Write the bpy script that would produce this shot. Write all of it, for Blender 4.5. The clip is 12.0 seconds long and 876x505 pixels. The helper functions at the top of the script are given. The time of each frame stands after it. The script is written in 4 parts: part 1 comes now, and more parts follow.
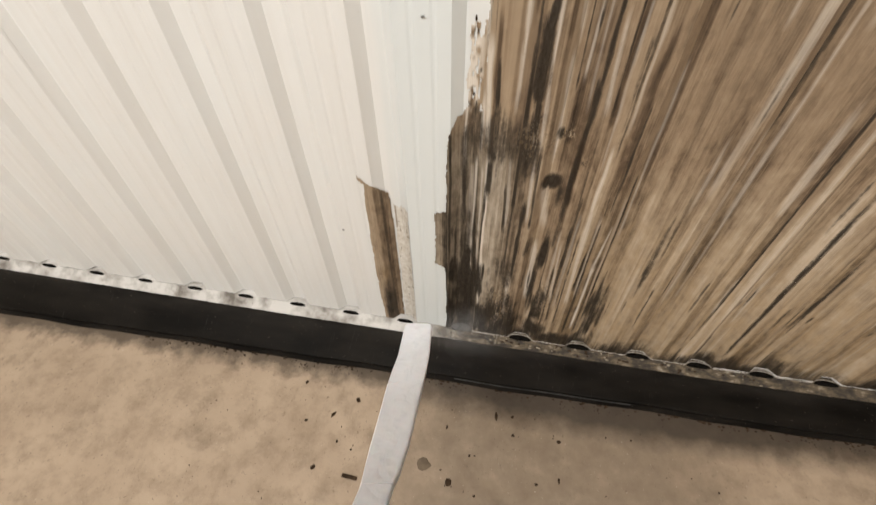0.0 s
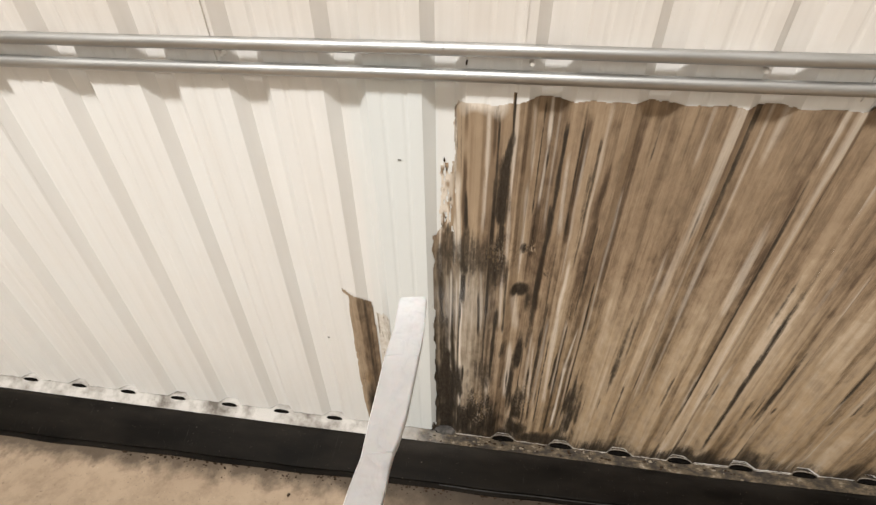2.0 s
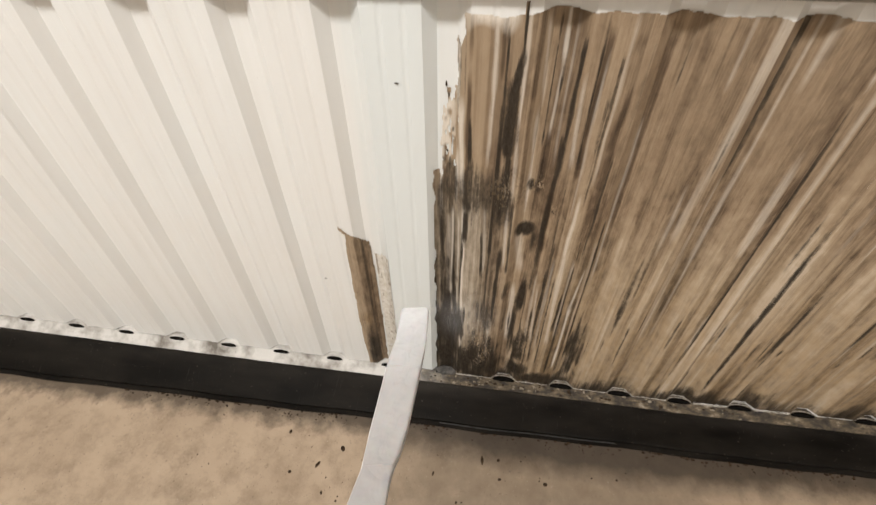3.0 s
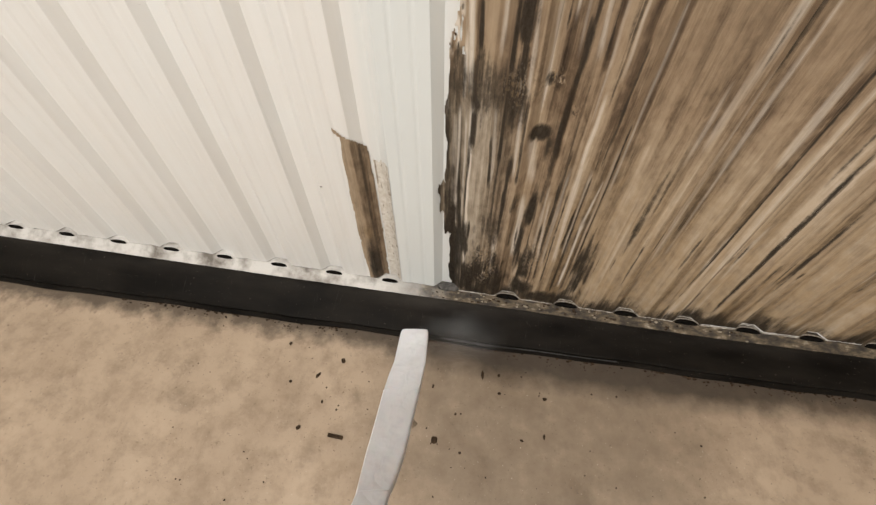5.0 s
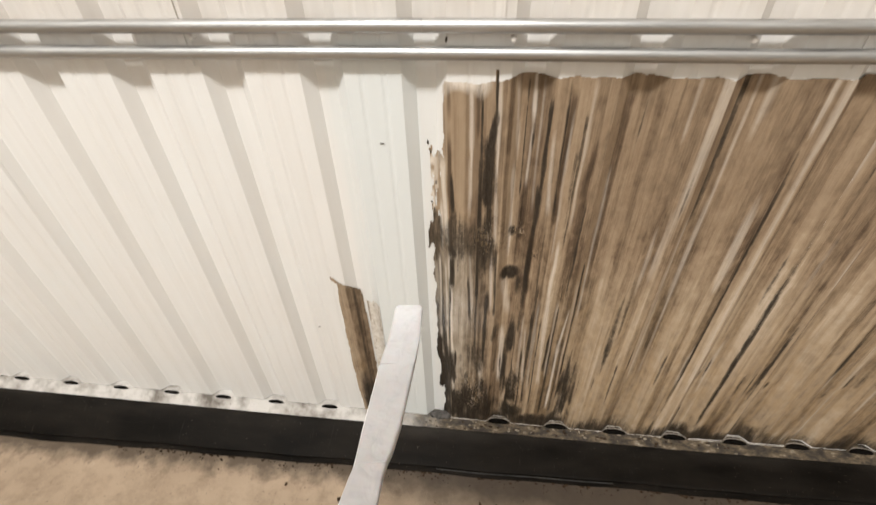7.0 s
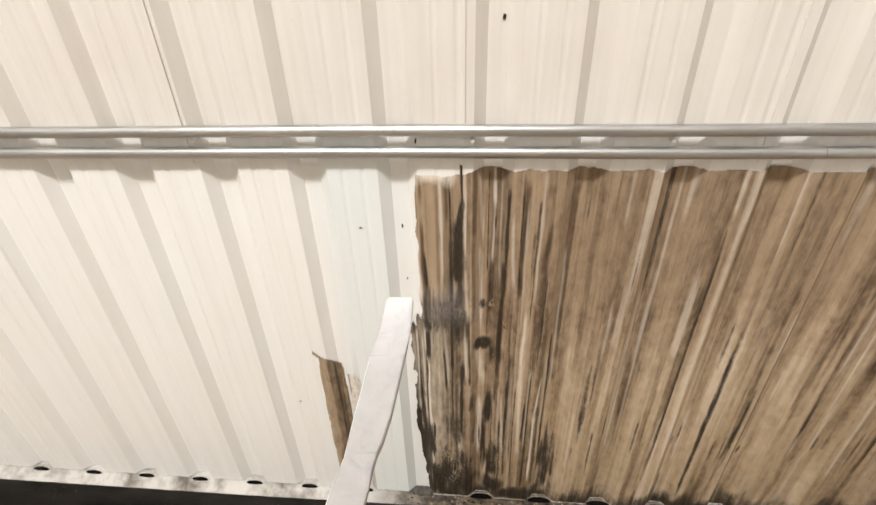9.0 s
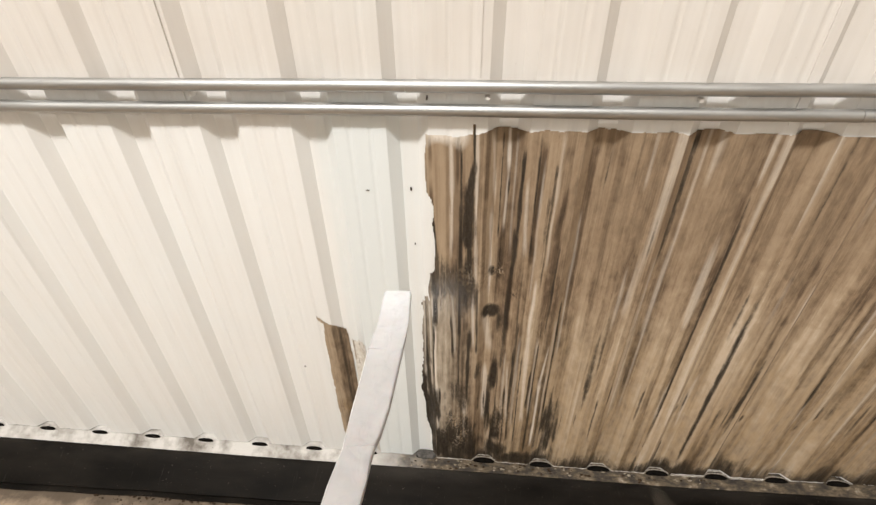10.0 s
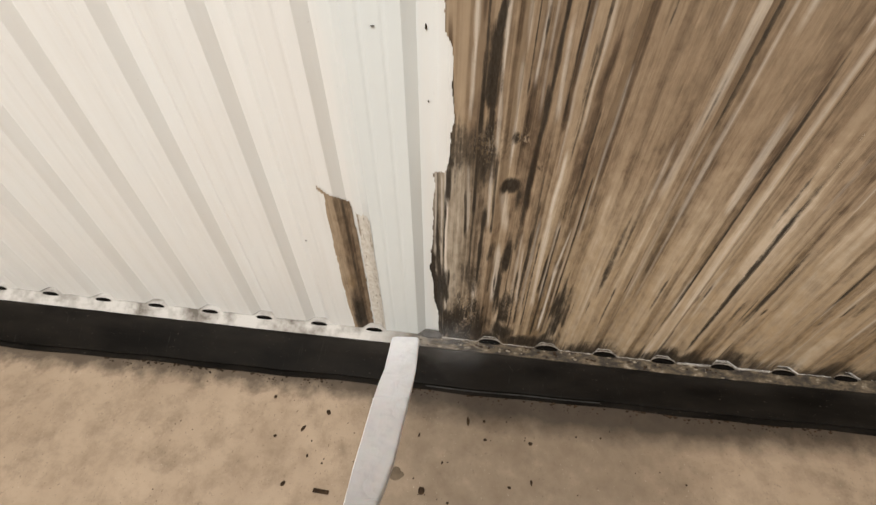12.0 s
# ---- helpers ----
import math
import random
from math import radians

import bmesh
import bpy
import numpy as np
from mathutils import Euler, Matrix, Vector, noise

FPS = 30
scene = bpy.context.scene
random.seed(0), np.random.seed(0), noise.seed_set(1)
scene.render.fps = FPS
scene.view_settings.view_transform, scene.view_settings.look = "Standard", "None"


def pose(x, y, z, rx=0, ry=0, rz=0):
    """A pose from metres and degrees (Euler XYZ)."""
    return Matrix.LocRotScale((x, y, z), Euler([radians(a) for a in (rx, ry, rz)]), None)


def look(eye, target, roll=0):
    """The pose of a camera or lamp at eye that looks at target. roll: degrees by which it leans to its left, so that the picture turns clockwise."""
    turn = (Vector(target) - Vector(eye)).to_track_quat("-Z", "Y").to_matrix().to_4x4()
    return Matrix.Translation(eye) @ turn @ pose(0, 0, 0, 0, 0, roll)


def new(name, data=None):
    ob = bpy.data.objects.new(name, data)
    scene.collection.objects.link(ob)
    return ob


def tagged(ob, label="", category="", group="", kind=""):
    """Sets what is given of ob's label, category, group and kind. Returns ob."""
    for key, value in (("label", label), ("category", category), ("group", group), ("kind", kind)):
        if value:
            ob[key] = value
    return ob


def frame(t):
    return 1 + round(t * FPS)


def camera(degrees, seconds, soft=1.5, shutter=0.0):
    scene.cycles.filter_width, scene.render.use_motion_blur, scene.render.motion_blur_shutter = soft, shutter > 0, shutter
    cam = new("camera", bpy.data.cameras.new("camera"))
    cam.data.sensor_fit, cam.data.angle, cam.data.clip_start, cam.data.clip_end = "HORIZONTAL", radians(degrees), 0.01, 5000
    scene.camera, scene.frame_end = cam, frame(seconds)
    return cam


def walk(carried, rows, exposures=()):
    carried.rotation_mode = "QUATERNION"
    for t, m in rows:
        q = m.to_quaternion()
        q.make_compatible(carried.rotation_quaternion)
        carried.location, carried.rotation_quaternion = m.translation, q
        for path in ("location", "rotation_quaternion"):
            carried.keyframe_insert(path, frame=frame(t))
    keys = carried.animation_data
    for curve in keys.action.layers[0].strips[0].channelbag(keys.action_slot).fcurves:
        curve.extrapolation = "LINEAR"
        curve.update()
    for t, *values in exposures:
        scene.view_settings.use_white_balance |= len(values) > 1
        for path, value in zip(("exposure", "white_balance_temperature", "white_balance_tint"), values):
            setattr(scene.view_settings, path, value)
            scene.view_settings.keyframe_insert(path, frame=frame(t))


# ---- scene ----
cam = camera(87.4, 12.0, soft=1.35, shutter=0.5)
PATH = [
    (0, (0.714, -1.296, 2.236), (0.482, -0.015, 0.718), -1.0),
    (0.5, (0.716, -1.318, 2.297), (0.489, 0.067, 0.872), -1.0),
    (1, (0.736, -1.335, 2.35), (0.51, 0.141, 1.019), -1.6),
    (1.5, (0.744, -1.373, 2.4), (0.524, 0.196, 1.178), -1.5),
    (2, (0.751, -1.361, 2.389), (0.547, 0.203, 1.16), -0.6),
    (2.5, (0.746, -1.329, 2.351), (0.547, 0.158, 1.028), -0.3),
    (3, (0.743, -1.298, 2.306), (0.553, 0.105, 0.893), -0.6),
    (3.5, (0.741, -1.273, 2.25), (0.551, 0.049, 0.762), -0.4),
    (3.7, (0.73, -1.262, 2.232), (0.548, 0.026, 0.713), -0.1),
    (4.5, (0.733, -1.238, 2.172), (0.557, -0.105, 0.535), -0.2),
    (5.3, (0.741, -1.241, 2.179), (0.57, -0.072, 0.565), -0.4),
    (5.5, (0.742, -1.261, 2.207), (0.576, -0.034, 0.637), -0.3),
    (6, (0.756, -1.282, 2.266), (0.575, 0.053, 0.787), -0.9),
    (6.5, (0.762, -1.303, 2.319), (0.582, 0.12, 0.925), -1.3),
    (7, (0.779, -1.338, 2.37), (0.596, 0.188, 1.091), -2.0),
    (7.5, (0.793, -1.366, 2.431), (0.611, 0.252, 1.27), -3.2),
    (7.7, (0.805, -1.365, 2.458), (0.616, 0.285, 1.343), -3.4),
    (8.5, (0.828, -1.41, 2.487), (0.665, 0.3, 1.49), -2.6),
    (9.3, (0.838, -1.435, 2.431), (0.719, 0.22, 1.315), -1.5),
    (9.5, (0.822, -1.392, 2.414), (0.711, 0.217, 1.231), -1.7),
    (10, (0.798, -1.393, 2.426), (0.668, 0.238, 1.276), -1.0),
    (10.5, (0.776, -1.348, 2.38), (0.642, 0.208, 1.132), -0.5),
    (11, (0.768, -1.336, 2.326), (0.645, 0.136, 0.976), 0.2),
    (11.5, (0.76, -1.307, 2.278), (0.642, 0.079, 0.842), 0.8),
    (12, (0.767, -1.289, 2.238), (0.632, 0.027, 0.738), 0.3),
]
# the lens opens a little while the bright floor is out of view
EXPOSURES = ((0, -0.06), (1.5, 0.02), (2, 0.02), (3.5, -0.06), (4.5, -0.07), (6, -0.06), (7.5, 0.08), (8.5, 0.12), (10, 0.11), (10.5, 0.03), (11.5, -0.04), (12, -0.06))
walk(cam, [(t, look(eye, target, roll)) for t, eye, target, roll in PATH], EXPOSURES)

# ---- light ----
world = bpy.data.worlds.new("world")
world.use_nodes = True
world.node_tree.nodes["Background"].inputs[0].default_value = (0.9, 0.93, 1.0, 1)
world.node_tree.nodes["Background"].inputs[1].default_value = 0.05
scene.world = world
LAMP_AT = (-1.0, -5.1, 10.0)


def ceiling_lamp():
    data = bpy.data.lights.new("lamp_light", "AREA")
    data.shape, data.size, data.size_y = "RECTANGLE", 1.8, 0.9
    data.energy, data.color = 985, (1.0, 0.985, 0.965)
    ob = new("lamp_light", data)
    ob.matrix_world = look((LAMP_AT[0], LAMP_AT[1], LAMP_AT[2] - 0.03), (0.5, 0, 1.0))


ceiling_lamp()


# ---- materials ----
class Nodes:
    """A short hand for node materials."""

    def __init__(self, name):
        self.mat = bpy.data.materials.new(name)
        self.mat.use_nodes = True
        self.tree = self.mat.node_tree
        self.bsdf = self.tree.nodes["Principled BSDF"]

    def put(self, socket, value):
        if isinstance(value, bpy.types.NodeSocket):
            self.tree.links.new(value, socket)
        elif isinstance(value, tuple) and socket.type == "RGBA":
            socket.default_value = (*value[:3], 1)
        else:
            socket.default_value = value

    def add(self, kind, **inputs):
        n = self.tree.nodes.new(kind)
        for k, v in inputs.items():
            self.put(n.inputs[k.replace("_", " ")], v)
        return n

    def set(self, **inputs):
        for k, v in inputs.items():
            self.put(self.bsdf.inputs[k.replace("_", " ")], v)

    def math(self, op, a, b=0.0, c=0.0, clamp=False):
        n = self.tree.nodes.new("ShaderNodeMath")
        n.operation, n.use_clamp = op, clamp
        for i, v in enumerate((a, b, c)):
            self.put(n.inputs[i], v)
        return n.outputs[0]

    def obj(self):
        return self.add("ShaderNodeTexCoord").outputs["Object"]

    def attr(self, name):
        n = self.tree.nodes.new("ShaderNodeAttribute")
        n.attribute_name = name
        return n.outputs["Vector"]

    def scaled(self, vec, sx, sy, sz):
        n = self.tree.nodes.new("ShaderNodeVectorMath")
        n.operation = "MULTIPLY"
        self.put(n.inputs[0], vec)
        n.inputs[1].default_value = (sx, sy, sz)
        return n.outputs[0]

    def noise(self, vec, scale=1.0, detail=4.0, rough=0.55, distort=0.0):
        return self.add("ShaderNodeTexNoise", Vector=vec, Scale=scale, Detail=detail, Roughness=rough, Distortion=distort).outputs["Fac"]

    def ramp(self, fac, *stops):
        n = self.add("ShaderNodeValToRGB", Fac=fac)
        while len(n.color_ramp.elements) < len(stops):
            n.color_ramp.elements.new(1.0)
        for e, (p, c) in zip(n.color_ramp.elements, stops):
            e.position = p
            e.color = (*c, 1) if isinstance(c, tuple) else (c, c, c, 1)
        return n.outputs["Color"]

    def mix(self, fac, a, b, kind="MIX"):
        n = self.tree.nodes.new("ShaderNodeMix")
        n.data_type, n.blend_type = "RGBA", kind
        self.put(n.inputs[0], fac)
        self.put(n.inputs[6], a)
        self.put(n.inputs[7], b)
        return n.outputs[2]

    def bump(self, height, strength=0.3, distance=0.002):
        self.put(self.bsdf.inputs["Normal"], self.add("ShaderNodeBump", Height=height, Strength=strength, Distance=distance).outputs[0])


def mat_paint():
    """White enamelled sheet steel, washed, with faint runs."""
    m = Nodes("white_sheet_paint")
    o = m.obj()
    runs = m.noise(m.scaled(o, 28, 1, 0.9), 1, 4)
    cloud = m.noise(o, 3.2, 3)
    c = m.mix(m.ramp(runs, (0.42, 0.0), (0.75, 0.5)), (0.79, 0.78, 0.755), (0.72, 0.70, 0.66))
    c = m.mix(m.ramp(cloud, (0.45, 0.0), (0.7, 0.35)), c, (0.78, 0.80, 0.79))
    px = m.add("ShaderNodeSeparateXYZ", Vector=o).outputs["X"]
    off = m.math("ABSOLUTE", m.math("SUBTRACT", m.math("ADD", px, m.math("MULTIPLY", m.math("SUBTRACT", runs, 0.5), 0.16)), 0.45))
    frost = m.math("MULTIPLY", m.math("SUBTRACT", 0.19, off), 9.0, clamp=True)
    c = m.mix(m.math("MULTIPLY", frost, 0.7), c, (0.70, 0.745, 0.745))
    # the sheets above the tubes have a duller, pinker tone
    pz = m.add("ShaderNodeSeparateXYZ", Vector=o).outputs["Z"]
    above_tubes = m.math("MULTIPLY", m.math("SUBTRACT", pz, 1.98), 12.0, clamp=True)
    c = m.mix(m.math("MULTIPLY", above_tubes, m.ramp(cloud, (0.3, 0.75), (0.7, 1.0))), c, m.ramp(runs, (0.35, (0.67, 0.625, 0.575)), (0.7, (0.61, 0.565, 0.515))))
    specks = m.noise(o, 160, 2)
    c = m.mix(m.ramp(specks, (0.76, 0.0), (0.8, 0.7)), c, (0.35, 0.3, 0.24))
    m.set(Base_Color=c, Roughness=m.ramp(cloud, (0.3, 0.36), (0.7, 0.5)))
    m.bump(m.noise(m.scaled(o, 30, 30, 6), 1, 3), 0.08, 0.002)
    return m.mat


def mat_grime():
    """Brown and black baked-on dirt. The crust carries its own make-up: dirt = tar, bare paint, tone; blend = ochre, grey, crumbs; grain = how busy."""
    m = Nodes("baked_grime")
    w = m.attr("wallco")
    d = m.add("ShaderNodeSeparateXYZ", Vector=m.attr("dirt"))
    h = m.add("ShaderNodeSeparateXYZ", Vector=m.attr("blend"))
    tar, bare, tone = d.outputs["X"], d.outputs["Y"], d.outputs["Z"]
    ochre, grey, crumb = h.outputs["X"], h.outputs["Y"], h.outputs["Z"]
    fine = m.noise(m.scaled(w, 190, 1, 5.0), 1, 4, 0.6)
    mottle = m.noise(m.scaled(w, 85, 1, 38), 1, 6, 0.72)
    smear = m.noise(m.scaled(w, 40, 1, 9), 1, 5, 0.6, 0.3)
    blotch = m.noise(m.scaled(w, 30, 1, 15), 1, 5, 0.65, 0.4)
    busy = m.add("ShaderNodeSeparateXYZ", Vector=m.attr("grain")).outputs["X"]
    v = m.math("ADD", m.math("MULTIPLY", m.math("SUBTRACT", fine, 0.5), 0.34), m.math("MULTIPLY", m.math("ADD", m.math("SUBTRACT", smear, 0.5), m.math("SUBTRACT", blotch, 0.5)), 0.44))
    v = m.math("ADD", tone, m.math("MULTIPLY", v, busy))
    c = m.ramp(v, (0.14, (0.040, 0.026, 0.016)), (0.32, (0.135, 0.092, 0.058)), (0.50, (0.288, 0.208, 0.135)), (0.70, (0.41, 0.312, 0.211)), (0.93, (0.60, 0.50, 0.39)))
    cool = m.ramp(v, (0.14, (0.032, 0.026, 0.019)), (0.32, (0.115, 0.093, 0.067)), (0.50, (0.265, 0.220, 0.165)), (0.70, (0.43, 0.37, 0.295)), (0.93, (0.62, 0.55, 0.46)))
    c = m.mix(grey, c, cool)
    c = m.mix(m.math("MULTIPLY", ochre, m.ramp(smear, (0.35, 0.25), (0.6, 0.8))), c, m.ramp(v, (0.2, (0.14, 0.085, 0.036)), (0.7, (0.41, 0.285, 0.155))))
    c = m.mix(m.math("MULTIPLY", bare, m.ramp(mottle, (0.28, 0.55), (0.46, 1.0))), c, m.ramp(fine, (0.3, (0.62, 0.545, 0.45)), (0.7, (0.75, 0.69, 0.61))))
    tear = m.math("ADD", m.math("MULTIPLY", m.math("SUBTRACT", smear, 0.5), 1.3), m.math("ADD", m.math("MULTIPLY", m.math("SUBTRACT", mottle, 0.5), 1.2), m.math("MULTIPLY", m.math("SUBTRACT", fine, 0.5), 1.1)))
    c = m.mix(m.ramp(m.math("ADD", tar, m.math("MULTIPLY", tear, m.math("MULTIPLY", tar, 2.5, clamp=True))), (0.10, 0.0), (0.45, 0.66), (0.80, 0.965)), c, m.ramp(mottle, (0.38, (0.015, 0.0105, 0.007)), (0.65, (0.046, 0.036, 0.026))))
    grit = m.math("ADD", m.noise(m.scaled(w, 110, 1, 58), 1, 5, 0.75), m.math("MULTIPLY", m.math("SUBTRACT", m.noise(m.scaled(w, 16, 1, 8), 1, 3), 0.5), 0.6))
    c = m.mix(m.math("MULTIPLY", m.ramp(grit, (0.53, 0.0), (0.61, 0.7)), crumb), c, m.ramp(fine, (0.42, (0.40, 0.265, 0.13)), (0.58, (0.60, 0.52, 0.42))))
    c = m.mix(m.math("MULTIPLY", m.ramp(grit, (0.38, 0.85), (0.45, 0.0)), crumb), c, (0.035, 0.025, 0.016))
    m.set(Base_Color=c, Roughness=m.ramp(smear, (0.3, 0.45), (0.7, 0.72)), Specular_IOR_Level=0.2)
    m.bump(m.math("ADD", m.math("MULTIPLY", v, 1.2), m.math("MULTIPLY", mottle, 0.4)), 0.55, 0.004)
    return m.mat


def mat_concrete():
    m = Nodes("floor_concrete")
    o = m.obj()
    big, mid, fine = m.noise(o, 1.9, 4), m.noise(o, 9, 5, 0.65), m.noise(o, 120, 4, 0.7)
    sep = m.add("ShaderNodeSeparateXYZ", Vector=o)
    x, y = sep.outputs["X"], sep.outputs["Y"]
    c = m.ramp(big, (0.32, (0.29, 0.212, 0.142)), (0.68, (0.39, 0.295, 0.205)))
    # a darker, browner stretch past the nozzle
    du, dv = m.math("DIVIDE", m.math("SUBTRACT", x, 1.10), 0.86), m.math("DIVIDE", m.math("ADD", y, 0.55), 0.80)
    dist = m.math("SQRT", m.math("ADD", m.math("MULTIPLY", du, du), m.math("MULTIPLY", dv, dv)))
    darkened = m.math("ADD", m.math("MULTIPLY", m.math("SUBTRACT", 1.08, dist), 1.9), m.math("MULTIPLY", m.math("SUBTRACT", m.noise(o, 3.1, 4), 0.5), 1.6), clamp=True)
    c = m.mix(m.math("MULTIPLY", darkened, 0.8), c, (0.163, 0.120, 0.079))
    c = m.mix(m.ramp(mid, (0.44, 0.0), (0.68, 0.42)), c, (0.13, 0.09, 0.056))
    c = m.mix(m.ramp(mid, (0.30, 0.3), (0.44, 0.0)), c, (0.33, 0.25, 0.17))
    c = m.mix(m.ramp(fine, (0.6, 0.0), (0.75, 0.4)), c, (0.10, 0.068, 0.043))
    c = m.mix(m.ramp(m.noise(o, 26, 4, 0.7), (0.62, 0.0), (0.70, 0.45)), c, (0.11, 0.076, 0.046))
    c = m.mix(m.ramp(m.noise(o, 4.3, 5, 0.7), (0.56, 0.0), (0.74, 0.5)), c, (0.105, 0.074, 0.045))
    c = m.mix(m.ramp(m.noise(o, 70, 3, 0.6), (0.66, 0.0), (0.70, 0.6)), c, (0.07, 0.048, 0.03))
    c = m.mix(m.ramp(m.noise(o, 95, 2, 0.5), (0.71, 0.0), (0.74, 0.5)), c, (0.46, 0.40, 0.31))
    # dark brown band along the skirting, wider towards one end
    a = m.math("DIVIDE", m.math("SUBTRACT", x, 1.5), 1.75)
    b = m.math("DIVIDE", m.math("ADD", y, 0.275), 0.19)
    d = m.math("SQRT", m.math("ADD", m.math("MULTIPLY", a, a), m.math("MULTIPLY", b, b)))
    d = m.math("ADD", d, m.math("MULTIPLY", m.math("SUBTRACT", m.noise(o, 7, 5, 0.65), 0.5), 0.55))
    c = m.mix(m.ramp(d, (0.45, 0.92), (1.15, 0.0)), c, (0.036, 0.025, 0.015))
    # darker again towards the joint, with an uneven edge
    joint_band = m.math("ADD", m.math("MULTIPLY", m.math("ADD", y, 0.385), 11.0), m.math("MULTIPLY", m.math("SUBTRACT", mid, 0.5), 2.2), clamp=True)
    c = m.mix(m.math("MULTIPLY", joint_band, 0.82), c, (0.045, 0.031, 0.019))
    m.set(Base_Color=c, Roughness=m.ramp(mid, (0.3, 0.55), (0.7, 0.8)))
    m.bump(m.math("ADD", mid, m.math("MULTIPLY", fine, 0.3)), 0.3, 0.004)
    return m.mat


def mat_black():
    m = Nodes("black_rubber_sheet")
    o = m.obj()
    n, d = m.noise(m.scaled(o, 3, 9, 9), 1, 5), m.noise(o, 60, 4, 0.7)
    c = m.ramp(n, (0.35, (0.005, 0.0042, 0.0033)), (0.7, (0.0145, 0.012, 0.0095)))
    c = m.mix(m.ramp(d, (0.66, 0.0), (0.74, 0.5)), c, (0.2, 0.17, 0.14))
    scuff = m.math("MULTIPLY", m.ramp(m.noise(m.scaled(o, 55, 6, 6), 1, 4, 0.65), (0.62, 0.0), (0.74, 0.3)), m.ramp(m.noise(o, 2.6, 3), (0.45, 0.0), (0.62, 1.0)))
    c = m.mix(scuff, c, (0.075, 0.068, 0.062))
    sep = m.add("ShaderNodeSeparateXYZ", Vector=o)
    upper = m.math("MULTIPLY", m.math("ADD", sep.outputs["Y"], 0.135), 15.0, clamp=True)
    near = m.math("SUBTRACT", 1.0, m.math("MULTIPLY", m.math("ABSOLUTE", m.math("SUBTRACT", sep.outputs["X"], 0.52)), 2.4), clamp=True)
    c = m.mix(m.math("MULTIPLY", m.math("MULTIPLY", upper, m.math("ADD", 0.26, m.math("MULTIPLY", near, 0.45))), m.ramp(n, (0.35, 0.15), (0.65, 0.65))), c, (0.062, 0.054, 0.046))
    m.set(Base_Color=c, Roughness=m.ramp(n, (0.3, 0.45), (0.7, 0.62)), Specular_IOR_Level=0.05)
    m.bump(m.noise(m.scaled(o, 2, 12, 12), 1, 4), 0.3, 0.006)
    return m.mat


def mat_ledge():
    """Light sill, scoured white at one end and ochre with dirt at the other."""
    m = Nodes("sill_concrete")
    o = m.obj()
    x = m.add("ShaderNodeSeparateXYZ", Vector=o).outputs["X"]
    n, f = m.noise(o, 6.5, 5, 0.6), m.noise(o, 75, 4, 0.7)
    clean = m.ramp(n, (0.34, (0.13, 0.112, 0.092)), (0.43, (0.32, 0.295, 0.265)), (0.56, (0.55, 0.525, 0.49)))
    dirty = m.ramp(m.noise(m.scaled(o, 15, 28, 28), 1, 6, 0.66), (0.36, (0.016, 0.0115, 0.007)), (0.48, (0.052, 0.038, 0.023)), (0.60, (0.135, 0.10, 0.060)), (0.71, (0.36, 0.315, 0.25)))
    edge = m.math("ADD", m.math("MULTIPLY", m.math("SUBTRACT", x, 0.30), 3.0), m.math("MULTIPLY", m.math("SUBTRACT", n, 0.5), 1.5), clamp=True)
    c = m.mix(edge, clean, dirty)
    c = m.mix(m.ramp(f, (0.26, 0.8), (0.31, 0.0)), c, (0.06, 0.05, 0.04))
    m.set(Base_Color=c, Roughness=0.75)
    m.bump(m.math("ADD", n, f), 0.5, 0.006)
    return m.mat


def mat_zinc():
    m = Nodes("galvanised_steel")
    o = m.obj()
    n = m.noise(m.scaled(o, 3, 40, 40), 1, 4)
    m.set(Base_Color=m.ramp(n, (0.3, (0.40, 0.40, 0.395)), (0.7, (0.54, 0.54, 0.53))), Metallic=1.0, Roughness=m.ramp(n, (0.3, 0.36), (0.7, 0.50)))
    m.bump(m.noise(o, 90, 3), 0.05, 0.001)
    return m.mat


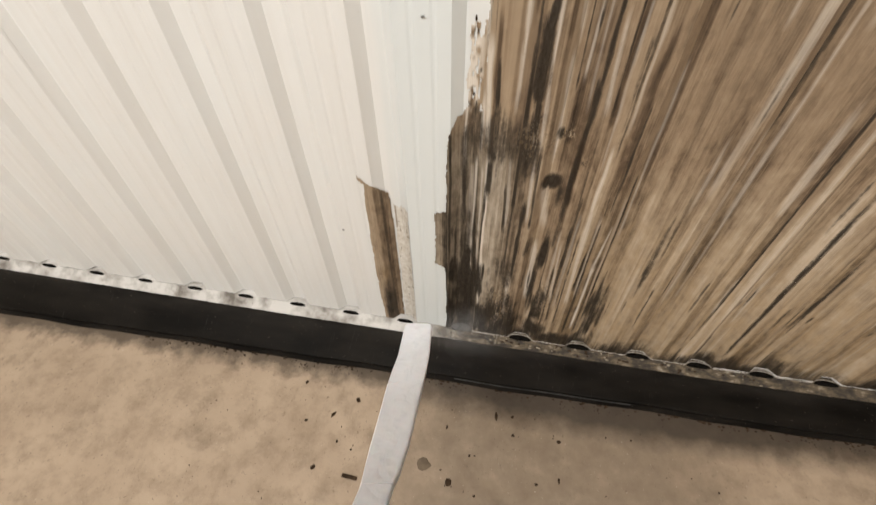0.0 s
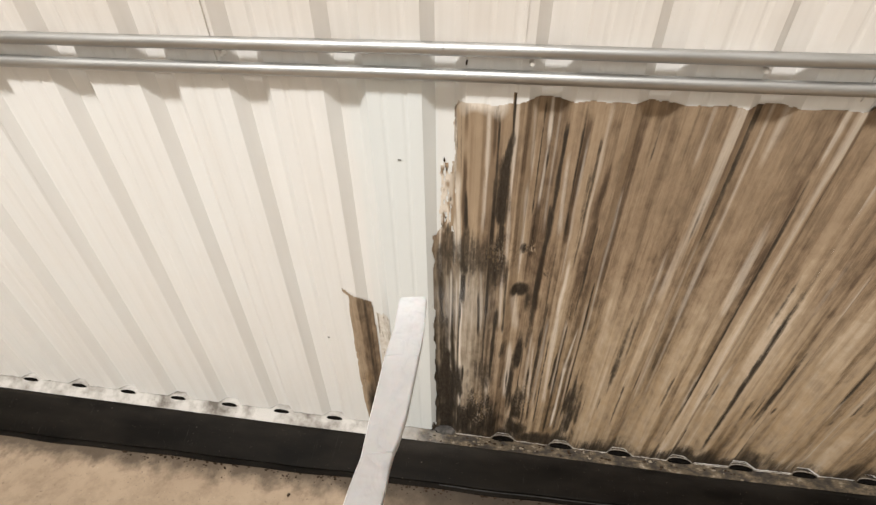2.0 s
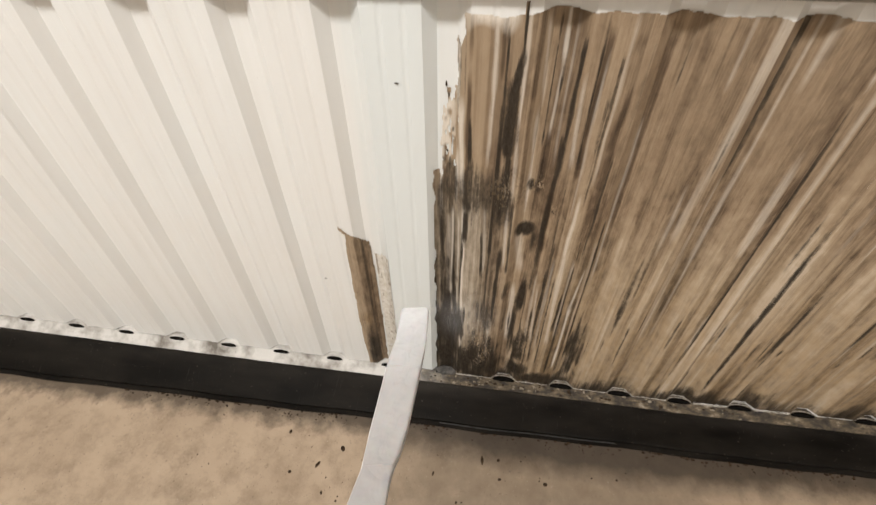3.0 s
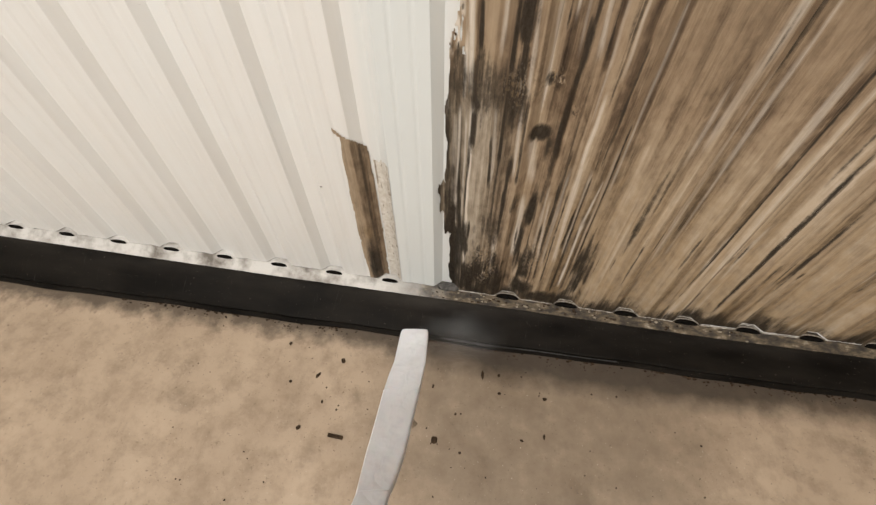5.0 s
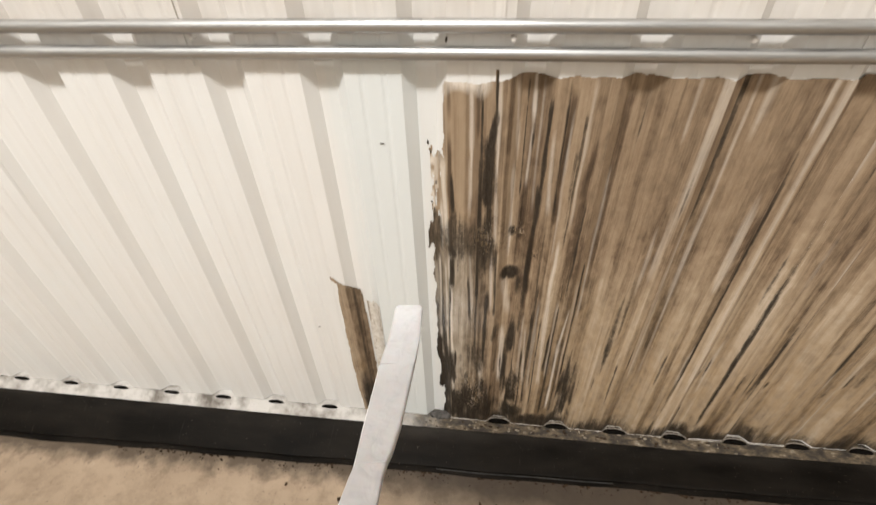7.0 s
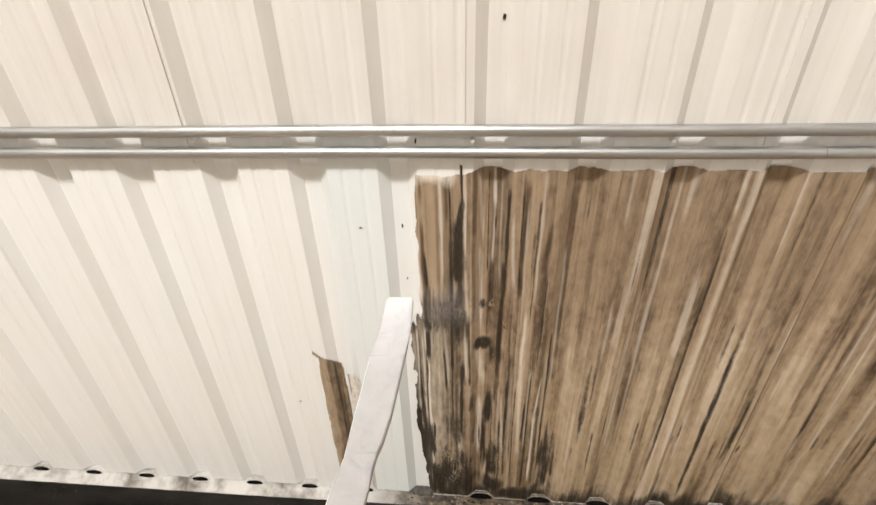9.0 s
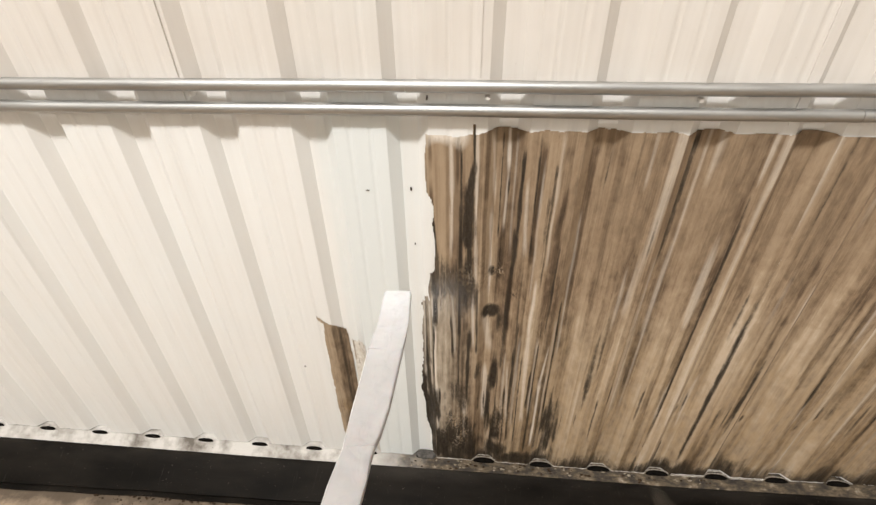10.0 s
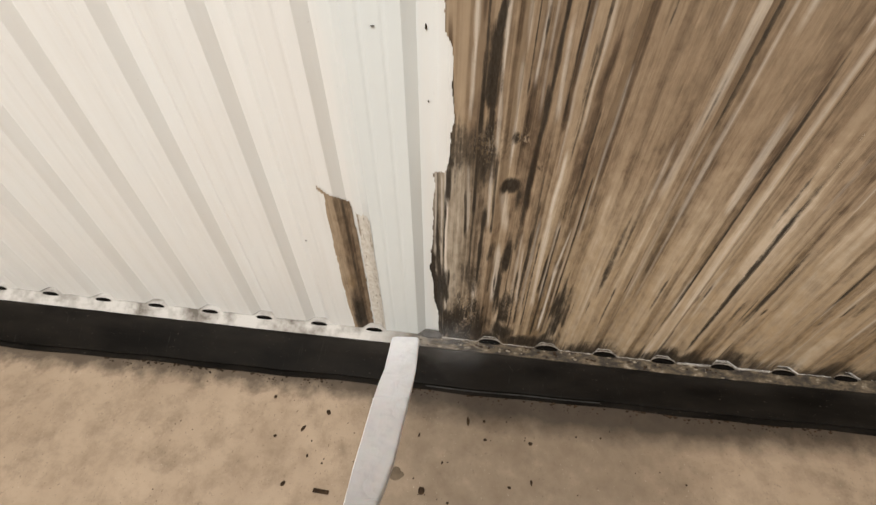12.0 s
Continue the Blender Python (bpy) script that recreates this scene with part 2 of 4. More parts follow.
def mat_wrap(name, tint, frost):
    """White frosted plastic sleeve with soft creases."""
    m = Nodes(name)
    o = m.obj()
    n, f = m.noise(o, 14, 3), m.noise(m.scaled(o, 26, 26, 16), 1, 3, 0.5, 0.6)
    c = m.mix(m.ramp(n, (0.4, 0.0), (0.7, 0.5)), tint, tuple(v * 0.88 for v in tint))
    # hoarfrost thickens towards the mouth
    away = m.math("MULTIPLY", m.math("SUBTRACT", -0.80, m.add("ShaderNodeSeparateXYZ", Vector=o).outputs["Z"]), 5.5, clamp=True)
    c = m.mix(m.math("MULTIPLY", away, m.ramp(f, (0.35, 0.7), (0.6, 1.0))), c, frost)
    c = m.mix(m.ramp(f, (0.58, 0.0), (0.70, 0.4)), c, (tint[0] * 0.72, tint[1] * 0.75, tint[2] * 0.82))
    ridge = m.math("ABSOLUTE", m.math("SUBTRACT", m.noise(m.scaled(o, 13, 13, 9), 1, 2, 0.5, 0.8), 0.5))
    crease = m.ramp(ridge, (0.0, 1.0), (0.12, 0.0))
    # the folds' shade is painted in: colour darkens along the creases
    c = m.mix(m.math("MULTIPLY", crease, 0.10), c, (tint[0] * 0.5, tint[1] * 0.52, tint[2] * 0.6))
    m.set(Base_Color=c, Roughness=0.55, Subsurface_Weight=0.1, Subsurface_Scale=0.01)
    m.bump(m.math("SUBTRACT", m.math("ADD", m.math("MULTIPLY", n, 2.0), m.math("MULTIPLY", f, 0.6)), m.math("MULTIPLY", crease, 0.25)), 0.3, 0.012)
    return m.mat


def mat_plain(name, a, b, rough=0.7, scale=40, gloss=0.5):
    m = Nodes(name)
    o = m.obj()
    n = m.noise(o, scale, 4)
    m.set(Base_Color=m.ramp(n, (0.3, a), (0.7, b)), Roughness=rough, Specular_IOR_Level=gloss)
    m.bump(n, 0.3, 0.003)
    return m.mat


def mat_glow():
    m = Nodes("lamp_diffuser")
    m.set(Base_Color=(0.9, 0.9, 0.88), Emission_Color=(1.0, 0.985, 0.965), Emission_Strength=6.0)
    return m.mat


PAINT, GRIME, CONCRETE, BLACK, LEDGE, ZINC = mat_paint(), mat_grime(), mat_concrete(), mat_black(), mat_ledge(), mat_zinc()
WRAP = mat_wrap("frosted_sleeve", (0.415, 0.402, 0.398), (0.56, 0.56, 0.57))
CHIP = mat_plain("dark_chip", (0.012, 0.007, 0.0035), (0.06, 0.036, 0.019), 0.8, 40, 0.15)
STAIN = mat_plain("damp_stain", (0.085, 0.06, 0.038), (0.13, 0.095, 0.06), 0.85, 30)
DARK = mat_plain("crescent_black", (0.003, 0.0025, 0.002), (0.010, 0.0085, 0.007), 0.95, 40, 0.05)
RIM = mat_plain("grey_rim", (0.16, 0.13, 0.10), (0.42, 0.38, 0.33), 0.7, 90)
ROOM = mat_plain("plain_room_wall", (0.50, 0.48, 0.45), (0.56, 0.54, 0.50), 0.8, 3)
THIN = mat_plain("thin_grime", (0.56, 0.51, 0.435), (0.75, 0.72, 0.665), 0.6, 55)
FLECK = mat_plain("thin_flecks", (0.22, 0.18, 0.13), (0.50, 0.44, 0.36), 0.6, 70)
CRUST = mat_plain("flaked_crust", (0.14, 0.115, 0.085), (0.60, 0.56, 0.50), 0.8, 60)
HEAP = mat_plain("grey_dust", (0.035, 0.032, 0.028), (0.11, 0.10, 0.09), 0.95, 50)
LIP_HIGHLIGHT = mat_plain("lip_highlight_grey", (0.005, 0.0045, 0.004), (0.042, 0.039, 0.035), 0.6, 22)


def mat_jet():
    m = Nodes("frost_mist")
    fall = m.add("ShaderNodeSeparateXYZ", Vector=m.attr("fall")).outputs["X"]
    puff = m.ramp(m.noise(m.obj(), 17, 4), (0.32, 0.15), (0.68, 1.0))
    m.set(Base_Color=(0.82, 0.83, 0.84), Roughness=1.0, Specular_IOR_Level=0.0, Alpha=m.math("MULTIPLY", m.math("MULTIPLY", fall, puff), 0.05))
    return m.mat


JET = mat_jet()
OCHRE = mat_plain("ochre_crumb", (0.10, 0.075, 0.042), (0.36, 0.31, 0.24), 0.85, 45)
RIMWHITE = mat_plain("rim_light_white", (0.70, 0.69, 0.67), (0.82, 0.81, 0.80), 0.45, 60)


# ---- builders ----
def mesh_from(name, verts, faces, material, smooth=False, places=None):
    me = bpy.data.meshes.new(name)
    me.from_pydata([tuple(v) for v in verts], [], faces)
    me.materials.append(material)
    for key, values in (places or {}).items():
        me.attributes.new(key, "FLOAT_VECTOR", "POINT").data.foreach_set("vector", np.asarray(values, dtype=np.float32).ravel())
    if smooth:
        me.polygons.foreach_set("use_smooth", [True] * len(me.polygons))
    me.update()
    return me


def part(name, me, parent=None, label="", m=None):
    ob = new(name, me)
    if parent is not None:
        ob.parent = parent
    if m is not None:
        ob.matrix_basis = m
    if label:
        ob["label"] = label
    return ob


def box_mesh(name, lo, hi, material, bevel=0.0):
    bm = bmesh.new()
    bmesh.ops.create_cube(bm, size=1.0)
    for v in bm.verts:
        v.co = Vector([lo[i] + (v.co[i] + 0.5) * (hi[i] - lo[i]) for i in range(3)])
    if bevel:
        bmesh.ops.bevel(bm, geom=bm.edges[:], offset=bevel, segments=2, affect="EDGES", profile=0.6)
    me = bpy.data.meshes.new(name)
    bm.to_mesh(me)
    bm.free()
    me.materials.append(material)
    return me


def loft(name, rings, material, cap=True, smooth=True):
    """Joins rings of equal length into a tube."""
    n = len(rings[0])
    verts = [v for r in rings for v in r]
    faces = []
    for i in range(len(rings) - 1):
        for j in range(n):
            k = (j + 1) % n
            faces.append((i * n + j, i * n + k, (i + 1) * n + k, (i + 1) * n + j))
    if cap:
        faces.append(tuple(range(n))[::-1])
        faces.append(tuple(range((len(rings) - 1) * n, len(rings) * n)))
    me = mesh_from(name, verts, faces, material, smooth)
    if cap and smooth:
        for f in (me.polygons[len(faces) - 1], me.polygons[len(faces) - 2]):
            f.use_smooth = False
        me.set_sharp_from_angle(angle=radians(50))
    return me


# ---- the sheet wall ----
PITCH, X0, X1, TOP = 0.305, -4.0, 5.2, 10.2
SEAM = 0.818


def foot(x):
    """Height of the sheets' lower edge: the sill falls a little to one side."""
    return max(0.05, min(0.19, 0.112 - 0.032 * x))


def slip(x):
    """The washed sheets sit a finger's width to one side of the dirty ones' rib pitch."""
    return 0.014 if x < 0.70 else 0.0


def depth(x):
    """How far the sheet lies back from the inner flats at x."""
    x += slip(x)
    u = (x + PITCH / 2) % PITCH - PITCH / 2
    a = abs(u)
    y = 0.0
    if a < 0.030:
        y = 0.036
    elif a < 0.067:
        y = 0.036 * (0.067 - a) / 0.037
    v = abs(abs((x % PITCH) - PITCH / 2) - 0.034)
    if v < 0.011:
        y = 0.0018 * (1 - max(0.0, (v - 0.003) / 0.008))
    return y


def breaks(a, b, step=0.0):
    """The x places at which the profile bends between a and b, and even steps between."""
    xs = {a, b}
    for k in range(math.floor(a / PITCH) - 1, math.ceil(b / PITCH) + 2):
        c = k * PITCH
        bends = [c + u for u in (-0.067, -0.03, 0.03, 0.067)]
        bends += [c + PITCH / 2 + h + u for h in (-0.034, 0.034) for u in (-0.011, -0.003, 0.003, 0.011)]
        for v in bends:
            xs.update(round(v - d, 4) for d in (0.0, 0.014) if slip(v - d) == d)
    if step:
        xs.update(round(float(v), 4) for v in np.arange(a, b, step))
    return sorted(v for v in xs if a <= v <= b)


def sheet_mesh(a, b, lift):
    xs = breaks(a, b)
    zs = [0.0, 0.5, 1.0, 1.5, 2.0, 3.0, 6.0, TOP]
    verts, faces = [], []
    for back in (0.0, 0.0012):
        for x in xs:
            for j, z in enumerate(zs):
                bow = 0.0012 * math.sin(z * 2.1 + a * 3)
                verts.append((x, depth(x) - lift + back + bow, foot(x) + 0.002 * math.sin(x * 47) if j == 0 else z))
    n, m = len(zs), len(xs) * len(zs)
    for i in range(len(xs) - 1):
        for j in range(n - 1):
            p = i * n + j
            faces.append((p, p + n, p + n + 1, p + 1))
            faces.append((m + p, m + p + 1, m + p + n + 1, m + p + n))
    for i in range(len(xs) - 1):
        faces.append((i * n, m + i * n, m + i * n + n, i * n + n))
    for i in (0, len(xs) - 1):
        for j in range(n - 1):
            p = i * n + j
            faces.append((p, p + 1, m + p + 1, m + p))
    return mesh_from("panel", verts, faces, PAINT)


def build_wall():
    wall = part("wall_north", box_mesh("wall_north", (X0, 0.05, 0.0), (X1, 0.17, TOP), ROOM))
    tagged(wall, "white ribbed sheet steel wall on a low sill", "wall", kind="structure")
    a = SEAM - 0.915 * 6
    i = 0
    while a < X1:
        lo, hi = max(a, X0), min(a + 0.915 + 0.022, X1)
        if hi - lo > 0.05:
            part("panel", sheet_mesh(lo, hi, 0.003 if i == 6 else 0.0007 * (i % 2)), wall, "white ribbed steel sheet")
        if X0 < a < X1:
            part("lap_edge", box_mesh("lap_edge", (a - 0.0035, depth(a) - 0.0075, 1.94), (a + 0.003, depth(a) - 0.001, TOP), PAINT, 0.001), wall, "bent edge of an overlapping sheet")
        a += 0.915
        i += 1
    return wall


WALL = build_wall()


def build_shell():
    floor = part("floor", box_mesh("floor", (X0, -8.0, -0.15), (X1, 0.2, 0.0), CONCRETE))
    tagged(floor, "stained beige concrete floor with dark crumbs", "floor", kind="structure")
    for name, lo, hi in (("wall_south", (X0, -8.1, 0.0), (X1, -8.0, TOP)), ("wall_west", (X0 - 0.1, -8.0, 0.0), (X0, 0.17, TOP)),
                         ("wall_east", (X1, -8.0, 0.0), (X1 + 0.1, 0.17, TOP))):
        tagged(part(name, box_mesh(name, lo, hi, ROOM)), "plain pale wall of the hall", "wall", kind="structure")
    tagged(part("ceiling", box_mesh("ceiling", (X0, -8.0, TOP), (X1, 0.17, TOP + 0.1), ROOM)), "plain pale ceiling", "ceiling", kind="structure")


build_shell()


def build_lamp_body():
    lamp = tagged(new("ceiling_lamp"), "long white high bay lamp under the ceiling, lit", "ceiling lamp")
    lamp.matrix_basis = look(LAMP_AT, (0.5, 0, 1.0))
    part("housing", box_mesh("housing", (-0.96, -0.51, 0.03), (0.96, 0.51, 0.13), ROOM, 0.015), lamp)
    part("diffuser", box_mesh("diffuser", (-0.92, -0.47, 0.005), (0.92, 0.47, 0.03), mat_glow(), 0.006), lamp, "glowing white diffuser")
    for x in (-0.4, 0.4):
        part("hanger", box_mesh("hanger", (x - 0.01, -0.01, 0.13), (x + 0.01, 0.01, 0.55), ZINC), lamp)


build_lamp_body()


def strip(name, sections, xs, material, smooth=False):
    """A long strip along x: sections(x) gives the (y, z) points of its cross section."""
    rings = [[(x, y, z) for y, z in sections(x)] for x in xs]
    return loft(name, rings, material, True, smooth)


def build_sill():
    xs = list(np.arange(X0, X1 + 0.01, 0.04))
    rnd = random.Random(4)
    jog = {i: rnd.uniform(-1, 1) for i in range(len(xs))}

    def drop(x):
        return 0.014 * max(0.0, min(1.0, (0.9 - x) / 1.2))

    def sill(x):
        f, j = foot(x), jog[round((x - X0) / 0.04)]
        return ((0.044, f - 0.004), (0.0, f - 0.008 + 0.002 * j), (-0.045, f - 0.022 - drop(x)), (-0.058 + 0.002 * j, f - 0.03 - drop(x)), (-0.06, 0.0), (0.044, 0.0))

    tagged(part("sill", strip("sill", sill, xs, LEDGE)), "pale concrete sill under the sheets, dirty at one end", "sill", kind="structure")

    def skirt(x):
        f, j = foot(x), jog[round((x - X0) / 0.04)]
        w = 0.002 * math.sin(x * 5.3) + 0.0015 * math.sin(x * 13)
        return ((-0.05, f - 0.031 - drop(x)), (-0.062, f - 0.024 - drop(x)), (-0.075, f - 0.027 - drop(x)), (-0.16, 0.024 + 0.49 * (f - 0.051 - drop(x)) + 0.5 * w), (-0.236 + w, 0.024), (-0.246 + w, 0.021 + 0.001 * j), (-0.248 + w, 0.009), (-0.270 + 1.6 * w, 0.0085 + 0.001 * j), (-0.272 + 1.6 * w, 0.004),
                (-0.235, 0.003), (-0.15, 0.003), (-0.061, 0.003))

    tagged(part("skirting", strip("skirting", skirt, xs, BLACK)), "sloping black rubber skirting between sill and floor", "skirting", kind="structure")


build_sill()


def build_lip_highlight():
    """A thin grey strip added for the highlight line along the foot of the skirting."""
    rings = []
    for x in np.arange(0.60, 1.5, 0.02):
        w = 0.002 * math.sin(x * 5.3) + 0.0015 * math.sin(x * 13)
        r = 0.0028 * (1 + 0.5 * noise.noise((x * 14, 0, 0)))
        rings.append([(x, -0.254 + w + r * math.cos(math.tau * i / 8), 0.0125 + r * math.sin(math.tau * i / 8)) for i in range(8)])
    tagged(part("lip_highlight", loft("lip_highlight", rings, LIP_HIGHLIGHT)), "thin grey strip standing for the highlight along the black skirting", "sealant")


build_lip_highlight()


def build_crescents():
    """Dark crescents on the sill under the recessed ribs; the dirty ones have a pale crusted rim."""
    n = 16
    for k in range(-13, 17):
        x = k * PITCH - slip(k * PITCH)
        z = foot(x) - 0.007
        wide, back = (0.058, 0.019) if k > 2 else (0.044, 0.011)
        arc = [(wide * math.cos(math.pi * i / n), -0.007 + back * math.sin(math.pi * i / n)) for i in range(n + 1)]
        arc += [(-wide * (1 - 0.25 * j), -0.009 - 0.003 * math.sin(math.pi * j / 8)) for j in range(1, 8)]
        rings = [[(x + u * e, y, z + h - 0.03 * u) for u, y in arc] for h, e in ((-0.002, 1.0), (0.006, 0.98), (0.009, 0.93))]
        ob = part("rib_crescent", loft("rib_crescent", rings, DARK, True, False))
        tagged(ob, "dark crescent under a rib, on the sill", "closure", "rib closures")
        if k < 3:
            continue
        rim = []
        for i in range(n + 1):
            u, y = arc[i]
            r = 0.0023 * (1 + 0.6 * noise.noise((u * 60 + k, 0, 0)))
            rim.append([(x + u * 1.03, y + 0.004 + r * math.sin(math.tau * q / 6), z + 0.010 - 0.03 * u + r * math.cos(math.tau * q / 6)) for q in range(6)])
        part("rim", loft("rim", rim, RIM), ob, "pale crusted rim")


build_crescents()


def build_crust():
    """Flaked paint and dust gathered along the foot of the dirty sheets, and a small heap of dust."""
    rnd = random.Random(12)
    rings = []
    for x in np.arange(0.655, 2.4, 0.012):
        r = 0.0022 + 0.0035 * max(0.0, noise.noise((x * 31, 3, 0)) + 0.15)
        y = depth(x) - 0.004
        rings.append([(x, y - 0.4 * r + r * math.cos(math.tau * i / 7), foot(x) - 0.002 + 0.7 * r * math.sin(math.tau * i / 7)) for i in range(7)])
    tagged(part("paint_crust", loft("paint_crust", rings, CRUST)), "pale crust of flaked paint along the sheets' foot", "paint crust", kind="stuff")
    bm = bmesh.new()
    bmesh.ops.create_icosphere(bm, subdivisions=3, radius=1.0)
    for v in bm.verts:
        f = 1 + 0.35 * noise.noise(v.co * 2.1) + 0.2 * noise.noise(v.co * 5.3)
        v.co = Vector((v.co.x * 0.060 * f, v.co.y * 0.026 * f, max(v.co.z, -0.2) * 0.011 * f))
    me = bpy.data.meshes.new("dust_heap")
    bm.to_mesh(me)
    bm.free()
    me.materials.append(HEAP)
    me.polygons.foreach_set("use_smooth", [True] * len(me.polygons))
    x = 0.608
    tagged(part("dust_heap", me, None, "", pose(x, 0.006, foot(x) + 0.002)), "small grey heap of blasted dust on the sill", "dust heap")


build_crust()


def build_sill_crumbs():
    """Loose crumbs of dirt and flaked paint on the dirty end of the sill."""
    rnd = random.Random(31)
    for name, material, count, label in (("sill_crumbs", OCHRE, 55, "pale crumbs of flaked paint scattered on the sill"), ("sill_soot", CHIP, 60, "dark crumbs of grime scattered on the sill")):
        bm = bmesh.new()
        for i in range(count):
            x = 0.45 + 1.7 * rnd.random()
            y = rnd.uniform(-0.052, -0.004)
            q = rnd.uniform(0.0015, 0.007) * (0.5 + 0.5 * min(1.0, (x - 0.4) * 3))
            top = foot(x) - 0.008 + (0.32 * y if y > -0.045 else 0.32 * y - 0.003)
            for v in bmesh.ops.create_icosphere(bm, subdivisions=1, radius=q)["verts"]:
                d = v.co + 0.35 * q * noise.noise_vector(v.co * 700 + Vector((i, 0, 0)))
                v.co = Vector((x + d.x * 1.7, y + d.y, top - 0.008 * max(0.0, min(1.0, (0.9 - x) / 1.2)) + max(d.z, -0.3 * q) * 0.7 + 0.2 * q))
        me = bpy.data.meshes.new(name)
        bm.to_mesh(me)
        bm.free()
        me.materials.append(material)
        tagged(part(name, me), label, "crumbs", kind="stuff")


build_sill_crumbs()


# ---- rails ----
def build_rail(y, z, r, joint, label):
    rail = tagged(new("rail"), label, "rail", "rails along the wall")

    def tube(a, b, q, step):
        rings = []
        for x in np.linspace(a, b, max(3, int((b - a) / step))):
            sag = 0.0015 * math.sin(x * 3.1)
            rings.append([(x, y + q * math.cos(math.tau * i / 20), z + sag - 0.004 * x + q * math.sin(math.tau * i / 20)) for i in range(20)])
        return loft("tube", rings, ZINC)

    part("tube", tube(X0, joint - 0.0008, r, 0.1), rail)
    part("tube", tube(joint + 0.0008, X1, r, 0.1), rail)
    part("joint_sleeve", tube(joint - 0.05, joint + 0.05, r - 0.003, 0.05), rail)
    for x in np.arange(X0 + 0.72, X1, 1.22):
        clip = box_mesh("bracket", (-0.011, y - 0.004, -0.009), (0.011, 0.030, 0.009), ZINC, 0.002)
        part("bracket", clip, rail, "", pose(x, 0, z - 0.004 * x))
    return rail


build_rail(-0.022, 2.055, 0.0185, 0.60, "galvanised steel tube along the wall, the upper of two")
build_rail(-0.022, 1.985, 0.0185, 1.90, "galvanised steel tube along the wall, the lower of two")


def build_fixings():
    """Small fixings between and above the tubes."""
    for x, z, r in ((0.845, 2.018, 0.010), (1.455, 2.016, 0.010), (-0.07, 2.022, 0.010)):
        rings = [[(x + r * f * math.cos(math.tau * i / 14), depth(x) - y, z + r * f * math.sin(math.tau * i / 14)) for i in range(14)] for y, f in ((0.0, 1.15), (0.003, 1.15), (0.004, 0.85), (0.020, 0.8), (0.023, 0.6), (0.024, 0.25))]
        tagged(part("bolt", loft("bolt", rings, PAINT)), "pale round bolt head on the sheet between two tubes", "bolt", "bolts")
    for x, z, lx, lz in ((0.662, 2.014, 0.005, 0.014), (0.93, 2.36, 0.008, 0.014)):
        me = box_mesh("mark", (-lx / 2, -0.003, -lz / 2), (lx / 2, 0.002, lz / 2), CHIP, 0.001)
        tagged(part("wall_speck", me, None, "", pose(x, depth(x) - 0.003, z, 0, 8, 0)), "thin dark scrap stuck on the white sheet", "speck", "specks on the wall")


build_fixings()


# ---- grime ----
def lattice(u, v, seed):
    """Smooth random field over two arrays, 0 to 1."""
    iu, iv = np.floor(u), np.floor(v)
    fu, fv = u - iu, v - iv
    fu, fv = fu * fu * (3 - 2 * fu), fv * fv * (3 - 2 * fv)

    def at(p, q):
        h = np.sin(p * 127.1 + q * 311.7 + seed * 74.7) * 43758.5453
        return h - np.floor(h)

    low = at(iu, iv) * (1 - fu) + at(iu + 1, iv) * fu
    high = at(iu, iv + 1) * (1 - fu) + at(iu + 1, iv + 1) * fu
    return low * (1 - fv) + high * fv


# upright runs: x and z of the top, x and z of the foot, width, weight
TAR_HIGH = ((0.811, 1.94, 0.813, 1.78, 0.007, 0.9), (0.812, 1.80, 0.798, 1.66, 0.020, 0.95), (0.796, 1.72, 0.802, 1.46, 0.032, 1.0), (0.804, 1.48, 0.812, 1.28, 0.018, 0.95),
            (0.768, 1.86, 0.771, 1.64, 0.007, 0.75), (0.771, 1.66, 0.773, 1.36, 0.010, 0.95), (0.773, 1.38, 0.770, 1.02, 0.010, 0.95), (0.973, 1.84, 0.975, 1.52, 0.010, 0.9),
            (0.970, 1.54, 0.966, 1.34, 0.016, 0.75), (0.672, 1.60, 0.678, 1.42, 0.013, 0.85), (0.680, 1.45, 0.676, 1.22, 0.024, 0.8), (0.933, 1.75, 0.933, 1.68, 0.009, 0.7),
            (0.577, 1.33, 0.581, 1.00, 0.010, 0.8))
TAR_SIDE = ((1.005, 0.95, 1.012, 0.30, 0.007, 0.75), (1.045, 0.90, 1.05, 0.25, 0.006, 0.6), (1.105, 0.98, 1.11, 0.20, 0.008, 0.7), (1.175, 1.20, 1.185, 0.30, 0.008, 0.7),
            (0.985, 0.70, 0.99, 0.20, 0.008, 0.7), (1.13, 1.50, 1.125, 1.05, 0.008, 0.6), (1.02, 1.90, 1.025, 1.45, 0.007, 0.6), (1.08, 1.80, 1.08, 1.30, 0.008, 0.55),
            (0.905, 1.90, 0.908, 1.50, 0.006, 0.6), (0.84, 1.30, 0.845, 0.92, 0.008, 0.65))
